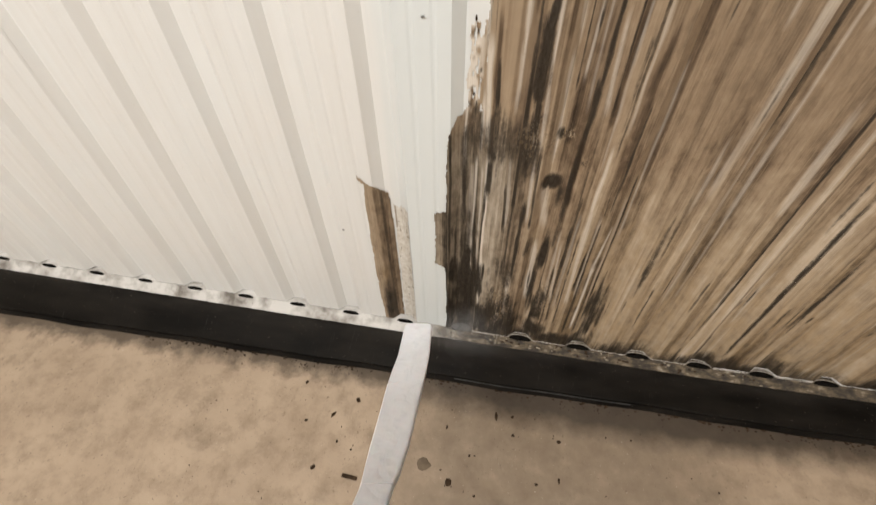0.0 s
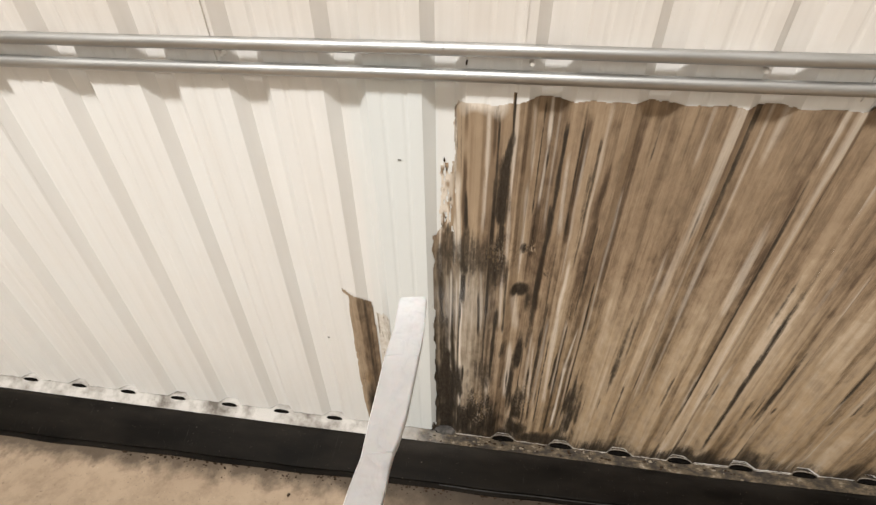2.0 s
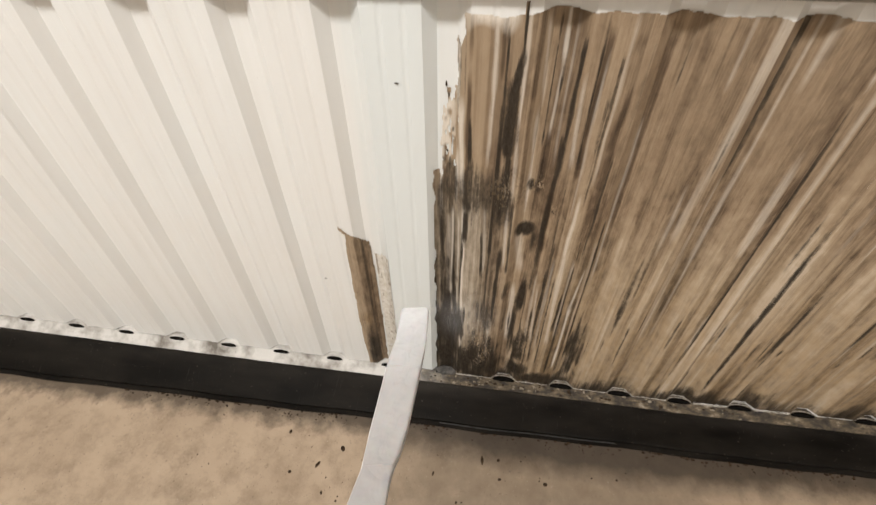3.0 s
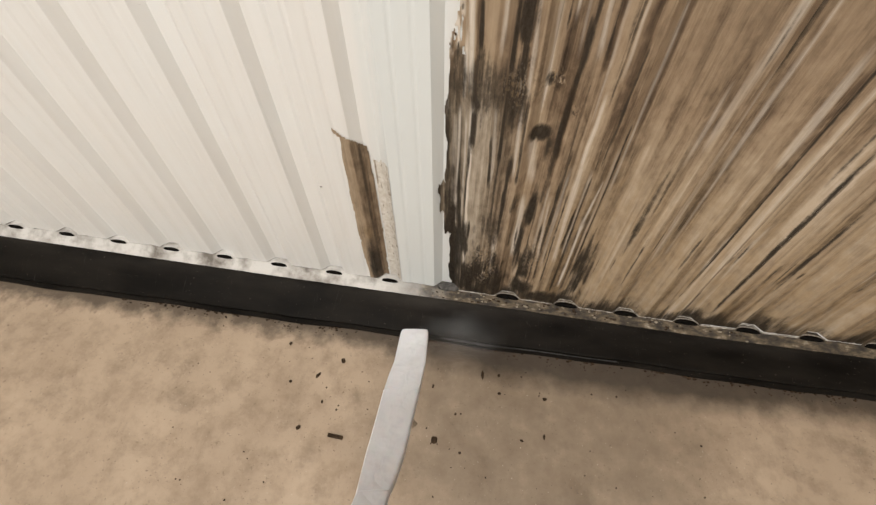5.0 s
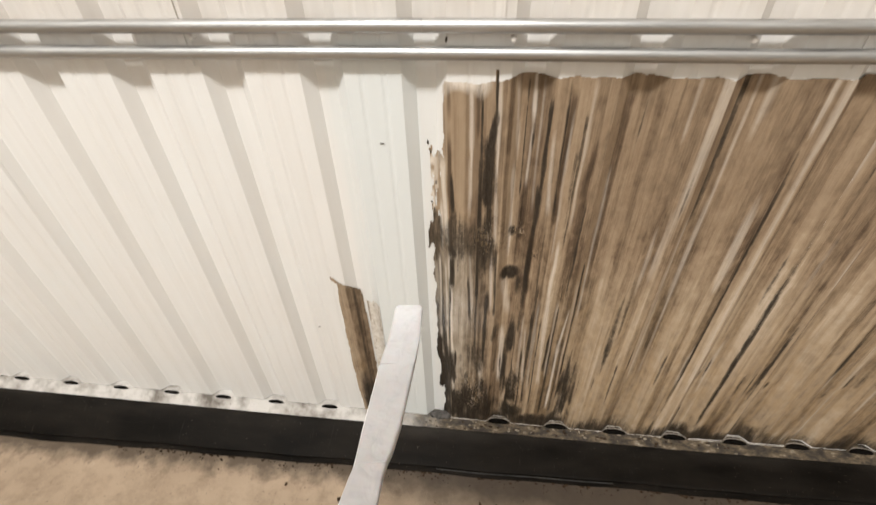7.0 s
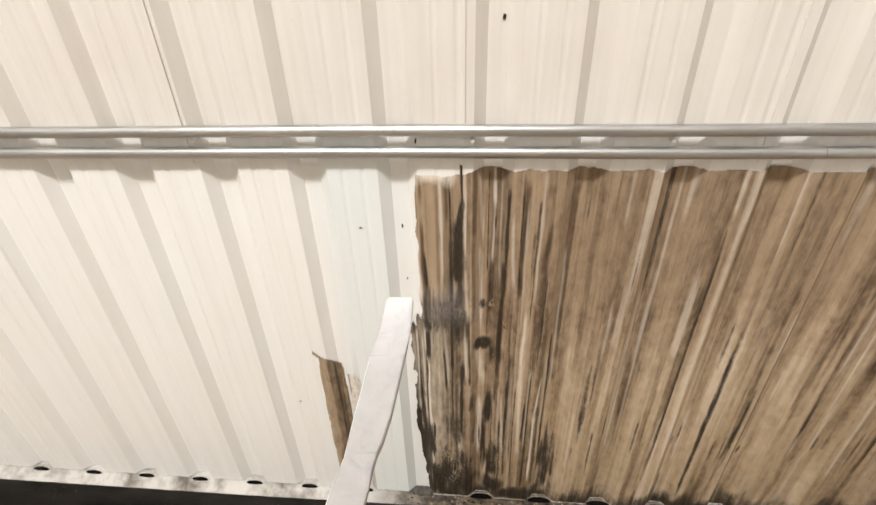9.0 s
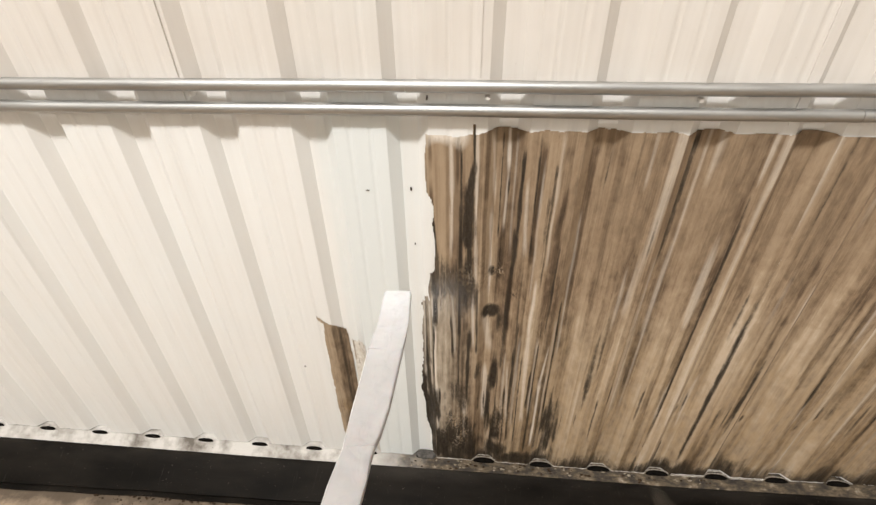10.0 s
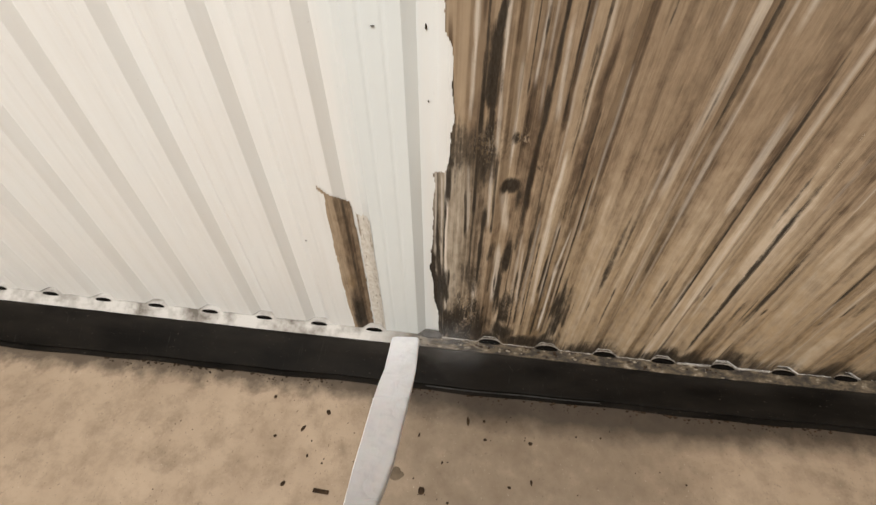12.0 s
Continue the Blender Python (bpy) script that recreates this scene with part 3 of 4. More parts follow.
TAR_LOW = ((0.673, 1.24, 0.671, 1.06, 0.013, 0.85), (0.531, 1.33, 0.530, 0.70, 0.009, 0.75), (0.578, 1.32, 0.586, 0.62, 0.020, 0.62), (0.662, 1.12, 0.660, 0.66, 0.008, 0.7),
           (0.736, 1.12, 0.745, 0.90, 0.008, 0.75), (0.813, 1.05, 0.811, 0.58, 0.014, 0.85), (0.770, 1.04, 0.772, 0.62, 0.008, 0.6), (0.962, 1.30, 0.957, 0.80, 0.014, 0.6),
           (1.092, 0.80, 1.088, 0.56, 0.010, 0.75), (1.012, 1.10, 1.010, 0.62, 0.010, 0.6), (0.868, 0.82, 0.866, 0.50, 0.010, 0.45), (1.155, 0.80, 1.16, 0.20, 0.012, 0.5))
UMBER = ((0.854, 1.93, 0.857, 1.66, 0.020, 0.75), (0.667, 1.91, 0.667, 1.80, 0.011, 0.6), (0.665, 1.72, 0.668, 1.24, 0.012, 0.7), (0.614, 1.32, 0.640, 0.62, 0.014, 0.6),
         (0.966, 1.34, 0.966, 1.06, 0.020, 0.7), (0.853, 1.66, 0.860, 1.30, 0.010, 0.5), (0.755, 1.90, 0.757, 1.74, 0.010, 0.5), (1.035, 1.86, 1.03, 1.40, 0.016, 0.6),
         (0.925, 1.56, 0.918, 1.28, 0.014, 0.45), (0.705, 1.30, 0.700, 0.70, 0.010, 0.35), (1.12, 1.70, 1.11, 1.00, 0.022, 0.45), (1.20, 1.86, 1.20, 0.90, 0.02, 0.5),
         (1.03, 1.00, 1.035, 0.40, 0.012, 0.5))
BARE_HIGH = ((0.630, 1.84, 0.629, 1.62, 0.008, 1.0), (0.639, 1.64, 0.655, 1.30, 0.022, 0.8), (0.735, 1.90, 0.740, 1.48, 0.011, 0.55), (0.820, 1.93, 0.823, 1.56, 0.011, 0.62),
             (0.823, 1.58, 0.834, 1.30, 0.010, 0.5), (0.873, 1.90, 0.887, 1.66, 0.009, 0.5), (0.922, 1.93, 0.928, 1.77, 0.009, 0.85), (0.929, 1.76, 0.926, 1.55, 0.008, 0.5),
             (0.992, 1.73, 1.004, 1.46, 0.011, 0.5), (0.879, 1.62, 0.886, 1.24, 0.011, 0.5), (0.581, 1.46, 0.579, 1.18, 0.008, 0.8), (0.735, 1.64, 0.737, 1.44, 0.010, 0.5),
             (0.634, 1.46, 0.634, 1.26, 0.009, 0.95))
BARE_SIDE = ((0.972, 0.90, 0.978, 0.45, 0.008, 0.37), (1.025, 1.00, 1.03, 0.40, 0.010, 0.34), (1.098, 1.00, 1.105, 0.50, 0.012, 0.34), (1.165, 1.10, 1.17, 0.45, 0.010, 0.41),
             (1.19, 1.60, 1.195, 0.90, 0.009, 0.37), (1.09, 1.90, 1.09, 1.40, 0.009, 0.34), (1.04, 1.80, 1.045, 1.25, 0.008, 0.31), (0.95, 1.88, 0.953, 1.45, 0.007, 0.34))
BARE_LOW = ((0.664, 1.24, 0.668, 0.80, 0.010, 1.0), (0.668, 0.84, 0.675, 0.20, 0.012, 1.0), (1.062, 1.32, 1.057, 1.03, 0.010, 0.6), (1.058, 1.05, 1.076, 0.46, 0.014, 0.6),
            (1.149, 0.96, 1.137, 0.72, 0.009, 0.7), (1.137, 0.74, 1.140, 0.26, 0.011, 0.85), (0.824, 1.28, 0.830, 0.96, 0.010, 0.55), (0.876, 1.12, 0.900, 0.92, 0.024, 0.5),
            (0.887, 0.80, 0.898, 0.42, 0.026, 0.7), (0.743, 1.24, 0.752, 0.92, 0.010, 0.5), (0.985, 0.84, 1.005, 0.46, 0.010, 0.45), (0.800, 0.60, 0.806, 0.28, 0.016, 0.6),
            (0.607, 1.16, 0.612, 0.70, 0.020, 0.3), (0.622, 1.20, 0.622, 0.25, 0.007, 0.85), (0.646, 1.18, 0.652, 0.45, 0.006, 0.6))
# clouds of tar: middle x and z, half width and half height, weight
CLOUDS = ((0.607, 1.32, 0.030, 0.085, 0.55), (0.700, 1.31, 0.050, 0.095, 0.62), (0.795, 1.30, 0.040, 0.10, 0.72), (0.748, 1.33, 0.028, 0.07, 0.42), (0.903, 1.138, 0.036, 0.030, 1.15), (0.936, 1.09, 0.014, 0.06, 0.75),
          (0.605, 0.38, 0.070, 0.30, 1.3), (0.60, 0.68, 0.028, 0.16, 0.65), (0.780, 0.62, 0.046, 0.09, 0.55), (0.925, 0.72, 0.022, 0.11, 1.05), (0.915, 0.55, 0.017, 0.13, 0.85), (0.945, 0.34, 0.030, 0.15, 1.0),
          (0.962, 0.18, 0.050, 0.07, 1.1), (1.08, 0.12, 0.16, 0.05, 0.85), (1.225, 0.34, 0.030, 0.24, 0.85), (0.735, 0.25, 0.090, 0.16, 0.95), (0.83, 0.20, 0.06, 0.10, 0.7), (0.894, 1.345, 0.014, 0.020, 0.8), (0.860, 0.80, 0.016, 0.06, 0.5))


def make_up(x, z):
    """Tar, bare paint and tone, and ochre, grey and crumbs, of the dirt at the places x, z of the wall."""
    drift = 0.006 * (lattice(x * 2, z * 3.1, 1) - 0.5) + 0.004 * (lattice(x * 9, z * 9, 2) - 0.5)
    fray = lattice(x * 55, z * 16, 3) - 0.5
    xd = x + drift

    def runs(table, total):
        for i, (xa, za, xb, zb, width, weight) in enumerate(table):
            cx = xa + (xb - xa) * np.clip((z - za) / (zb - za), 0, 1)
            half = 0.5 * width * (0.65 + 0.7 * lattice(z * 11, 0 * z, 20 + i + za))
            across = np.clip(1.55 - np.abs(xd - cx) / half, 0, 1)
            fade = 0.06 + 0.04 * fray
            along = np.clip((za - z) / fade + 0.5, 0, 1) * np.clip((z - zb) / fade + 0.5, 0, 1)
            total = np.maximum(total, weight * across * along * (0.78 + 0.36 * lattice(z * 8 + x * 40, x * 60, 40 + i)))
        return total

    def cloud(cx, cz, rx, rz):
        r = np.hypot((xd - cx) / rx, (z - cz) / rz) + min(1.0, rz * 9) * (0.9 * (lattice(x * 45, z * 13, 5) - 0.5) + 0.5 * fray) + min(1.0, (rz / 0.12) ** 2) * (lattice(x * 130, z * 5, 6) - 0.5)
        return np.clip(1.5 - 1.0 * r, 0, 1)

    # plank-like runs of uneven width, each with a tone of its own
    tone = 0.50 + 0 * x
    for per, seed, weight, slow in ((17, 4, 0.32, 0.8), (38, 7, 0.30, 1.2), (85, 9, 0.18, 1.8), (150, 12, 0.07, 2.5)):
        q = xd * per + 0.9 * lattice(xd * per * 0.37, 0 * z, seed + 30)
        col = np.floor(q)
        step = np.clip((q - col) / 0.16, 0, 1)
        here, before = lattice(col * 7.31, z * slow, seed), lattice((col - 1) * 7.31, z * slow, seed)
        tone = tone + weight * (before + (here - before) * step - 0.5)
    high = np.clip((z - 1.30) * 4, 0, 1)
    side = np.clip((x - 0.92) * 6, 0, 1)
    low = np.clip((1.25 - z) * 3, 0, 1)
    tone = 0.53 + (tone - 0.5) * (1.0 - 0.50 * high + 0.45 * side * low) - 0.09 * low * np.clip((0.72 - x) * 8, 0, 1) + 0.07 * low * side
    tone = tone - 0.06 * np.clip((x - 0.83) * 12, 0, 1) * np.clip((z - 1.15) * 5, 0, 1) - 0.20 * np.clip((0.50 - z) * 4, 0, 1) * np.clip((0.92 - x) * 12, 0, 1)
    umber = runs(UMBER, 0 * x)
    tone = tone - 0.36 * umber
    tar = runs(TAR_SIDE, runs(TAR_LOW, runs(TAR_HIGH, 0 * x)))
    bare = runs(BARE_SIDE, runs(BARE_LOW, runs(BARE_HIGH, 0 * x))) * np.clip(1.35 - 0.75 * lattice(x * 20, z * 7, 11), 0, 1)
    for cx, cz, rx, rz, weight in CLOUDS:
        tar = np.maximum(tar, weight * cloud(cx, cz, rx, rz))
    # past the middle of the dirty sheets the runs are scattered by chance
    far = np.clip((x - 1.24) * 6, 0, 1)
    tar = np.maximum(tar, far * np.clip((lattice(x * 48, z * 1.3, 13) - 0.80) * 7, 0, 0.9))
    bare = np.maximum(bare, far * np.clip((lattice(x * 60, z * 1.6, 14) - 0.82) * 6, 0, 0.42))
    foot_tar = np.clip((0.20 - z) * 9 + 1.6 * (lattice(x * 18, z * 4, 15) - 0.62), 0, 1) * np.clip((x - 0.6) * 9, 0, 1)
    tar = np.maximum(tar, 0.8 * foot_tar)
    # thin tar threads all over, thicker below the mouldy belt
    thread = np.clip((lattice(xd * 140, z * 1.7, 17) - 0.82) * 9, 0, 1) * np.clip((lattice(x * 30, z * 5, 18) - 0.3) * 4, 0, 1)
    tar = np.maximum(tar, (0.42 + 0.3 * low) * thread)
    # rubbed, flaking margin beside the scoured edge
    rub = np.clip((0.634 - x) * 40, 0, 1) * np.clip((z - 1.36) * 9, 0, 1) * (x > 0.42)
    bare = np.maximum(bare, rub * np.clip((lattice(x * 130, z * 40, 19) + 0.6 * lattice(x * 60, z * 12, 21) - 0.72) * 3.5, 0, 1))
    tar = np.maximum(tar, rub * 0.9 * np.clip((lattice(x * 110, z * 26, 23) - 0.80) * 9, 0, 1))
    bare = bare * np.clip(1.2 - tar * 0.6, 0, 1)
    bare = np.maximum(bare, np.clip((z - 1.868 + 0.05 * (lattice(x * 26, z * 20, 24) - 0.5)) * 28, 0, 1) * np.clip((0.80 - x) * 40, 0, 1))
    # the strip left standing on the clean sheet
    strip_at = x < 0.42
    tone = np.where(strip_at, 0.60 - 0.21 * np.clip((x - 0.208) * 40, 0, 1) + 0.16 * (lattice(x * 120, z * 2, 16) - 0.5), tone)
    tar = np.where(strip_at, 0.75 * np.clip(1.5 - np.hypot((x - 0.222) / 0.022, (z - 0.24) / 0.17), 0, 1) + 0.4 * np.clip(1.3 - np.abs(x - 0.247) / 0.006, 0, 1), tar)
    ochre = 0.75 * side * low * np.clip(1.3 - 0.6 * z, 0, 1) + 0.8 * np.clip(1.2 - np.hypot((x - 0.222) / 0.02, (z - 0.50) / 0.06), 0, 1)
    grey = np.clip((0.86 - x) * 7, 0, 1) * np.clip((1.42 - z) * 5, 0, 1) * 0.85 * (1 - 0.8 * strip_at) + 0.4 * side * low
    crumb = np.clip(1.25 - np.hypot((x - 0.765) / 0.075, (z - 0.36) / 0.17), 0, 1) + 0.7 * np.clip(1.1 - np.hypot((x - 0.985) / 0.05, (z - 0.42) / 0.26), 0, 1)
    for cx, cz in ((0.894, 1.345), (0.925, 1.34), (0.985, 1.26), (0.812, 1.41)):
        crumb = np.maximum(crumb, 0.9 * np.clip(1.5 - np.hypot((x - cx) / 0.014, (z - cz) / 0.022), 0, 1))
    crumb = np.maximum(crumb, 0.45 * np.clip(1.2 - np.hypot((x - 0.84) / 0.10, (z - 1.33) / 0.10), 0, 1))
    busy = 1 - high * (0.30 + 0.40 * np.clip((0.83 - x) * 14, 0, 1))
    return np.stack((tar, bare, tone), 1), np.stack((np.clip(ochre, 0, 1), grey, np.clip(crumb, 0, 1)), 1), np.stack((busy, 0 * x, 0 * x), 1)


HEIGHTS = (1.95, 1.85, 1.69, 1.67, 1.42, 1.32, 1.20, 1.17, 0.96, 0.94, 0.63, 0.60, 0.50, 0.20, 0.05)
TIMES = (0.0, 1.5, 2.5, 5.5, 6.5, 7.5, 9.5, 12.0)
EDGES = {
    0.0: (0.660, 0.620, 0.628, 0.580, 0.578, 0.522, 0.520, 0.519, 0.512, 0.470, 0.468, 0.508, 0.515, 0.520, 0.520),
    1.5: (0.660, 0.630, 0.628, 0.585, 0.580, 0.530, 0.545, 0.546, 0.544, 0.544, 0.537, 0.536, 0.535, 0.531, 0.531),
    2.5: (0.660, 0.635, 0.628, 0.587, 0.580, 0.560, 0.556, 0.556, 0.552, 0.552, 0.545, 0.543, 0.540, 0.538, 0.538),
    5.5: (0.660, 0.640, 0.628, 0.588, 0.580, 0.568, 0.566, 0.566, 0.564, 0.564, 0.562, 0.577, 0.600, 0.620, 0.620),
    6.5: (0.660, 0.640, 0.628, 0.590, 0.582, 0.570, 0.570, 0.570, 0.587, 0.587, 0.590, 0.596, 0.605, 0.625, 0.625),
    7.5: (0.660, 0.650, 0.628, 0.600, 0.615, 0.590, 0.600, 0.600, 0.600, 0.600, 0.595, 0.600, 0.607, 0.628, 0.628),
    9.5: (0.660, 0.652, 0.630, 0.663, 0.680, 0.640, 0.604, 0.604, 0.605, 0.605, 0.597, 0.601, 0.608, 0.630, 0.630),
    12.0: (0.660, 0.652, 0.648, 0.668, 0.684, 0.674, 0.662, 0.616, 0.614, 0.614, 0.599, 0.603, 0.610, 0.640, 0.640),
}


def edge(z, t):
    """Where the scoured paint ends at height z and time t."""
    zs, xs = HEIGHTS[::-1], EDGES[t][::-1]
    return float(np.interp(z, zs, xs))


def gone(x, z):
    """The time at which the dirt at (x, z) comes off; None: it stays, 0: it is gone from the start."""
    last = edge(z, TIMES[0])
    if x < last:
        return 0.0
    for a, b in zip(TIMES, TIMES[1:]):
        now = max(last, edge(z, b))
        if x < now:
            return a + (b - a) * (x - last) / (now - last)
        last = now
    return None


def ragged(x, z, f=1.0):
    return f * (0.012 * noise.noise((x * 30, 0, z * 9)) + 0.004 * noise.noise((x * 90, 3, z * 40)))


def film(cells, xs, zs, origin=(0, 0, 0)):
    """A thin crust over the given cells of the grid, following the sheet."""
    index, verts, co, faces = {}, [], [], []
    ox, oy, oz = origin

    def vert(i, j):
        if (i, j) not in index:
            index[i, j] = len(verts)
            x, z = xs[i], zs[j]
            y = depth(x) - (0.0052 if x > 0.81 else 0.0036) - 0.0010 * noise.noise((x * 60, 7, z * 30))
            verts.append((x - ox, y - oy, z - oz))
            co.append((x, 0.0, z))
        return index[i, j]

    for i, j in cells:
        faces.append((vert(i, j), vert(i + 1, j), vert(i + 1, j + 1), vert(i, j + 1)))
    dirt, blend, grain = make_up(np.array([c[0] for c in co]), np.array([c[2] for c in co]))
    return mesh_from("grime", verts, faces, GRIME, False, {"wallco": co, "dirt": dirt, "blend": blend, "grain": grain})


def top_edge(x):
    return 1.898 + (0.034 if 0.803 < x < 0.812 else 0.016 * min(1.0, max(0.0, (x - 0.82) * 30))) + 0.010 * noise.noise((x * 14, 8, 0)) + 0.003 * noise.noise((x * 60, 5, 0))


FLAKES = []


def build_grime():
    xs = [v for v in breaks(0.44, 1.9, 0.003) if v < 1.28] + breaks(1.28, 1.9, 0.008)
    zs = list(np.arange(0.03, 1.862, 0.0085)) + list(np.arange(1.862, 1.96, 0.003))
    stay, off = [], {}
    for i in range(len(xs) - 1):
        x = (xs[i] + xs[i + 1]) / 2
        for j in range(len(zs) - 1):
            z = (zs[j] + zs[j + 1]) / 2
            if z < foot(x) - 0.002 or z > top_edge(x):
                continue
            if x < 0.636 and z > 1.40 and noise.noise((x * 95, 6, z * 16)) + 0.6 * noise.noise((x * 80, 2, z * 45)) > 0.30 + 14 * max(0.0, x - 0.622):
                continue
            t = gone(x + ragged(x, z), z)
            if t is None:
                stay.append((i, j))
            elif t > 0:
                col = math.floor((x + 0.012 * noise.noise((x * 20, 1, z * 14))) / 0.024)
                key = (col, math.floor((z + 0.03 * (col % 3) + 0.05 * noise.noise((x * 70, 4, z * 5))) / 0.09))
                off.setdefault(key, []).append((t, i, j))
    wide = breaks(1.9, 4.5, 0.012)
    tall = list(np.linspace(0.03, 1.908, 60))
    tagged(part("grime_crust", film([(i, j) for i in range(len(wide) - 1) for j in range(len(tall) - 1) if tall[j] > foot(wide[i])], wide, tall)),
           "brown streaked grime baked on the white sheets", "grime", kind="stuff")
    for key in sorted(off):
        left = {(i, j): t for t, i, j in off[key]}
        groups = []
        while left:
            heap, cells = [next(iter(left))], []
            while heap:
                c = heap.pop()
                if c in left:
                    cells.append((left.pop(c), *c))
                    heap += [(c[0] + du, c[1] + dv) for du in (-1, 0, 1) for dv in (-1, 0, 1)]
            groups.append(cells)
        for cells in groups:
            t = 0.25 * min(c[0] for c in cells) + 0.75 * sum(c[0] for c in cells) / len(cells)
            cx = sum(xs[c[1]] for c in cells) / len(cells)
            cz = sum(zs[c[2]] for c in cells) / len(cells)
            ob = part("grime_flake", film([c[1:] for c in cells], xs, zs, (cx, 0, cz)), None, "", pose(cx, 0, cz))
            tagged(ob, "thin flake of brown-black grime on the sheet wall", "grime flake", "grime flakes")
            FLAKES.append((ob, t, cx, cz))
    tagged(part("grime_crust", film(stay, xs, zs)), "brown and black streaked grime baked on the white sheets", "grime", kind="stuff")
    # patch left standing between two ribs, and the half scoured strip beside it
    xs = breaks(0.15, 0.40, 0.004)
    zs = list(np.arange(0.08, 1.10, 0.009))
    patch, speck, flecks = [], [], []
    for i in range(len(xs) - 1):
        x = (xs[i] + xs[i + 1]) / 2
        for j in range(len(zs) - 1):
            z = (zs[j] + zs[j + 1]) / 2
            q = x + ragged(x, z, 0.4)
            if z < foot(x):
                continue
            right = np.interp(z, (0.1, 0.75, 0.88, 0.93, 1.03), (0.282, 0.284, 0.276, 0.275, 0.272))
            left = np.interp(z, (0.1, 0.5, 0.84, 1.03), (0.190, 0.174, 0.181, 0.189))
            if left < q < right and z < 1.062 - 0.30 * (x - 0.19) - 1.1 * depth(x) or abs(z - 1.085 + 0.9 * (x - 0.168)) < 0.010 and 0.166 < x < 0.2:
                patch.append((i, j))
    tagged(part("grime_crust", film(patch, xs, zs)), "strip of brown grime left on the scoured white sheet", "grime", kind="stuff")
    xs = breaks(0.28, 0.37, 0.0025)
    zs = list(np.arange(0.08, 0.97, 0.008))
    for i in range(len(xs) - 1):
        x = (xs[i] + xs[i + 1]) / 2
        for j in range(len(zs) - 1):
            z = (zs[j] + zs[j + 1]) / 2
            side = 1 - abs(x - 0.345) / 0.012
            hold = 0.60 * noise.noise((x * 70, 1, z * 62)) + 0.5 * noise.noise((x * 190, 5, z * 7)) + 0.30 * max(0.0, side)
            rim = abs(x - 0.296) < 0.004 and 0.80 < z < 0.93
            if foot(x) < z < 0.93 + 0.03 * noise.noise((x * 75, 4, 0)) + 0.02 * noise.noise((x * 190, 2, 0)) and 0.291 < x + 0.3 * ragged(x, z) < 0.354 and (rim or hold > -0.62):
                (flecks if rim or hold > 0.40 else speck).append((i, j))
    for cells, material, label in ((speck, THIN, "thin half scoured film of grime on the white sheet"), (flecks, FLECK, "brown flecks left in a half scoured film")):
        me = film(cells, xs, zs)
        me.materials[0] = material
        tagged(part("grime_specks", me), label, "grime", kind="stuff")


build_grime()


# ---- small things on wall and floor ----
def chip_mesh(rnd, lx, ly, lz, material):
    bm = bmesh.new()
    bmesh.ops.create_icosphere(bm, subdivisions=2, radius=0.5)
    k = rnd.random() * 50
    for v in bm.verts:
        f = 1 + 0.4 * noise.noise(v.co * 2.3 + Vector((k, 0, 0))) + 0.15 * noise.noise(v.co * 6 + Vector((k, 0, 0)))
        v.co = Vector((v.co.x * lx * f, v.co.y * ly * f, max(v.co.z * f, -0.4) * lz + 0.4 * lz))
    me = bpy.data.meshes.new("chip")
    bm.to_mesh(me)
    bm.free()
    me.materials.append(material)
    return me


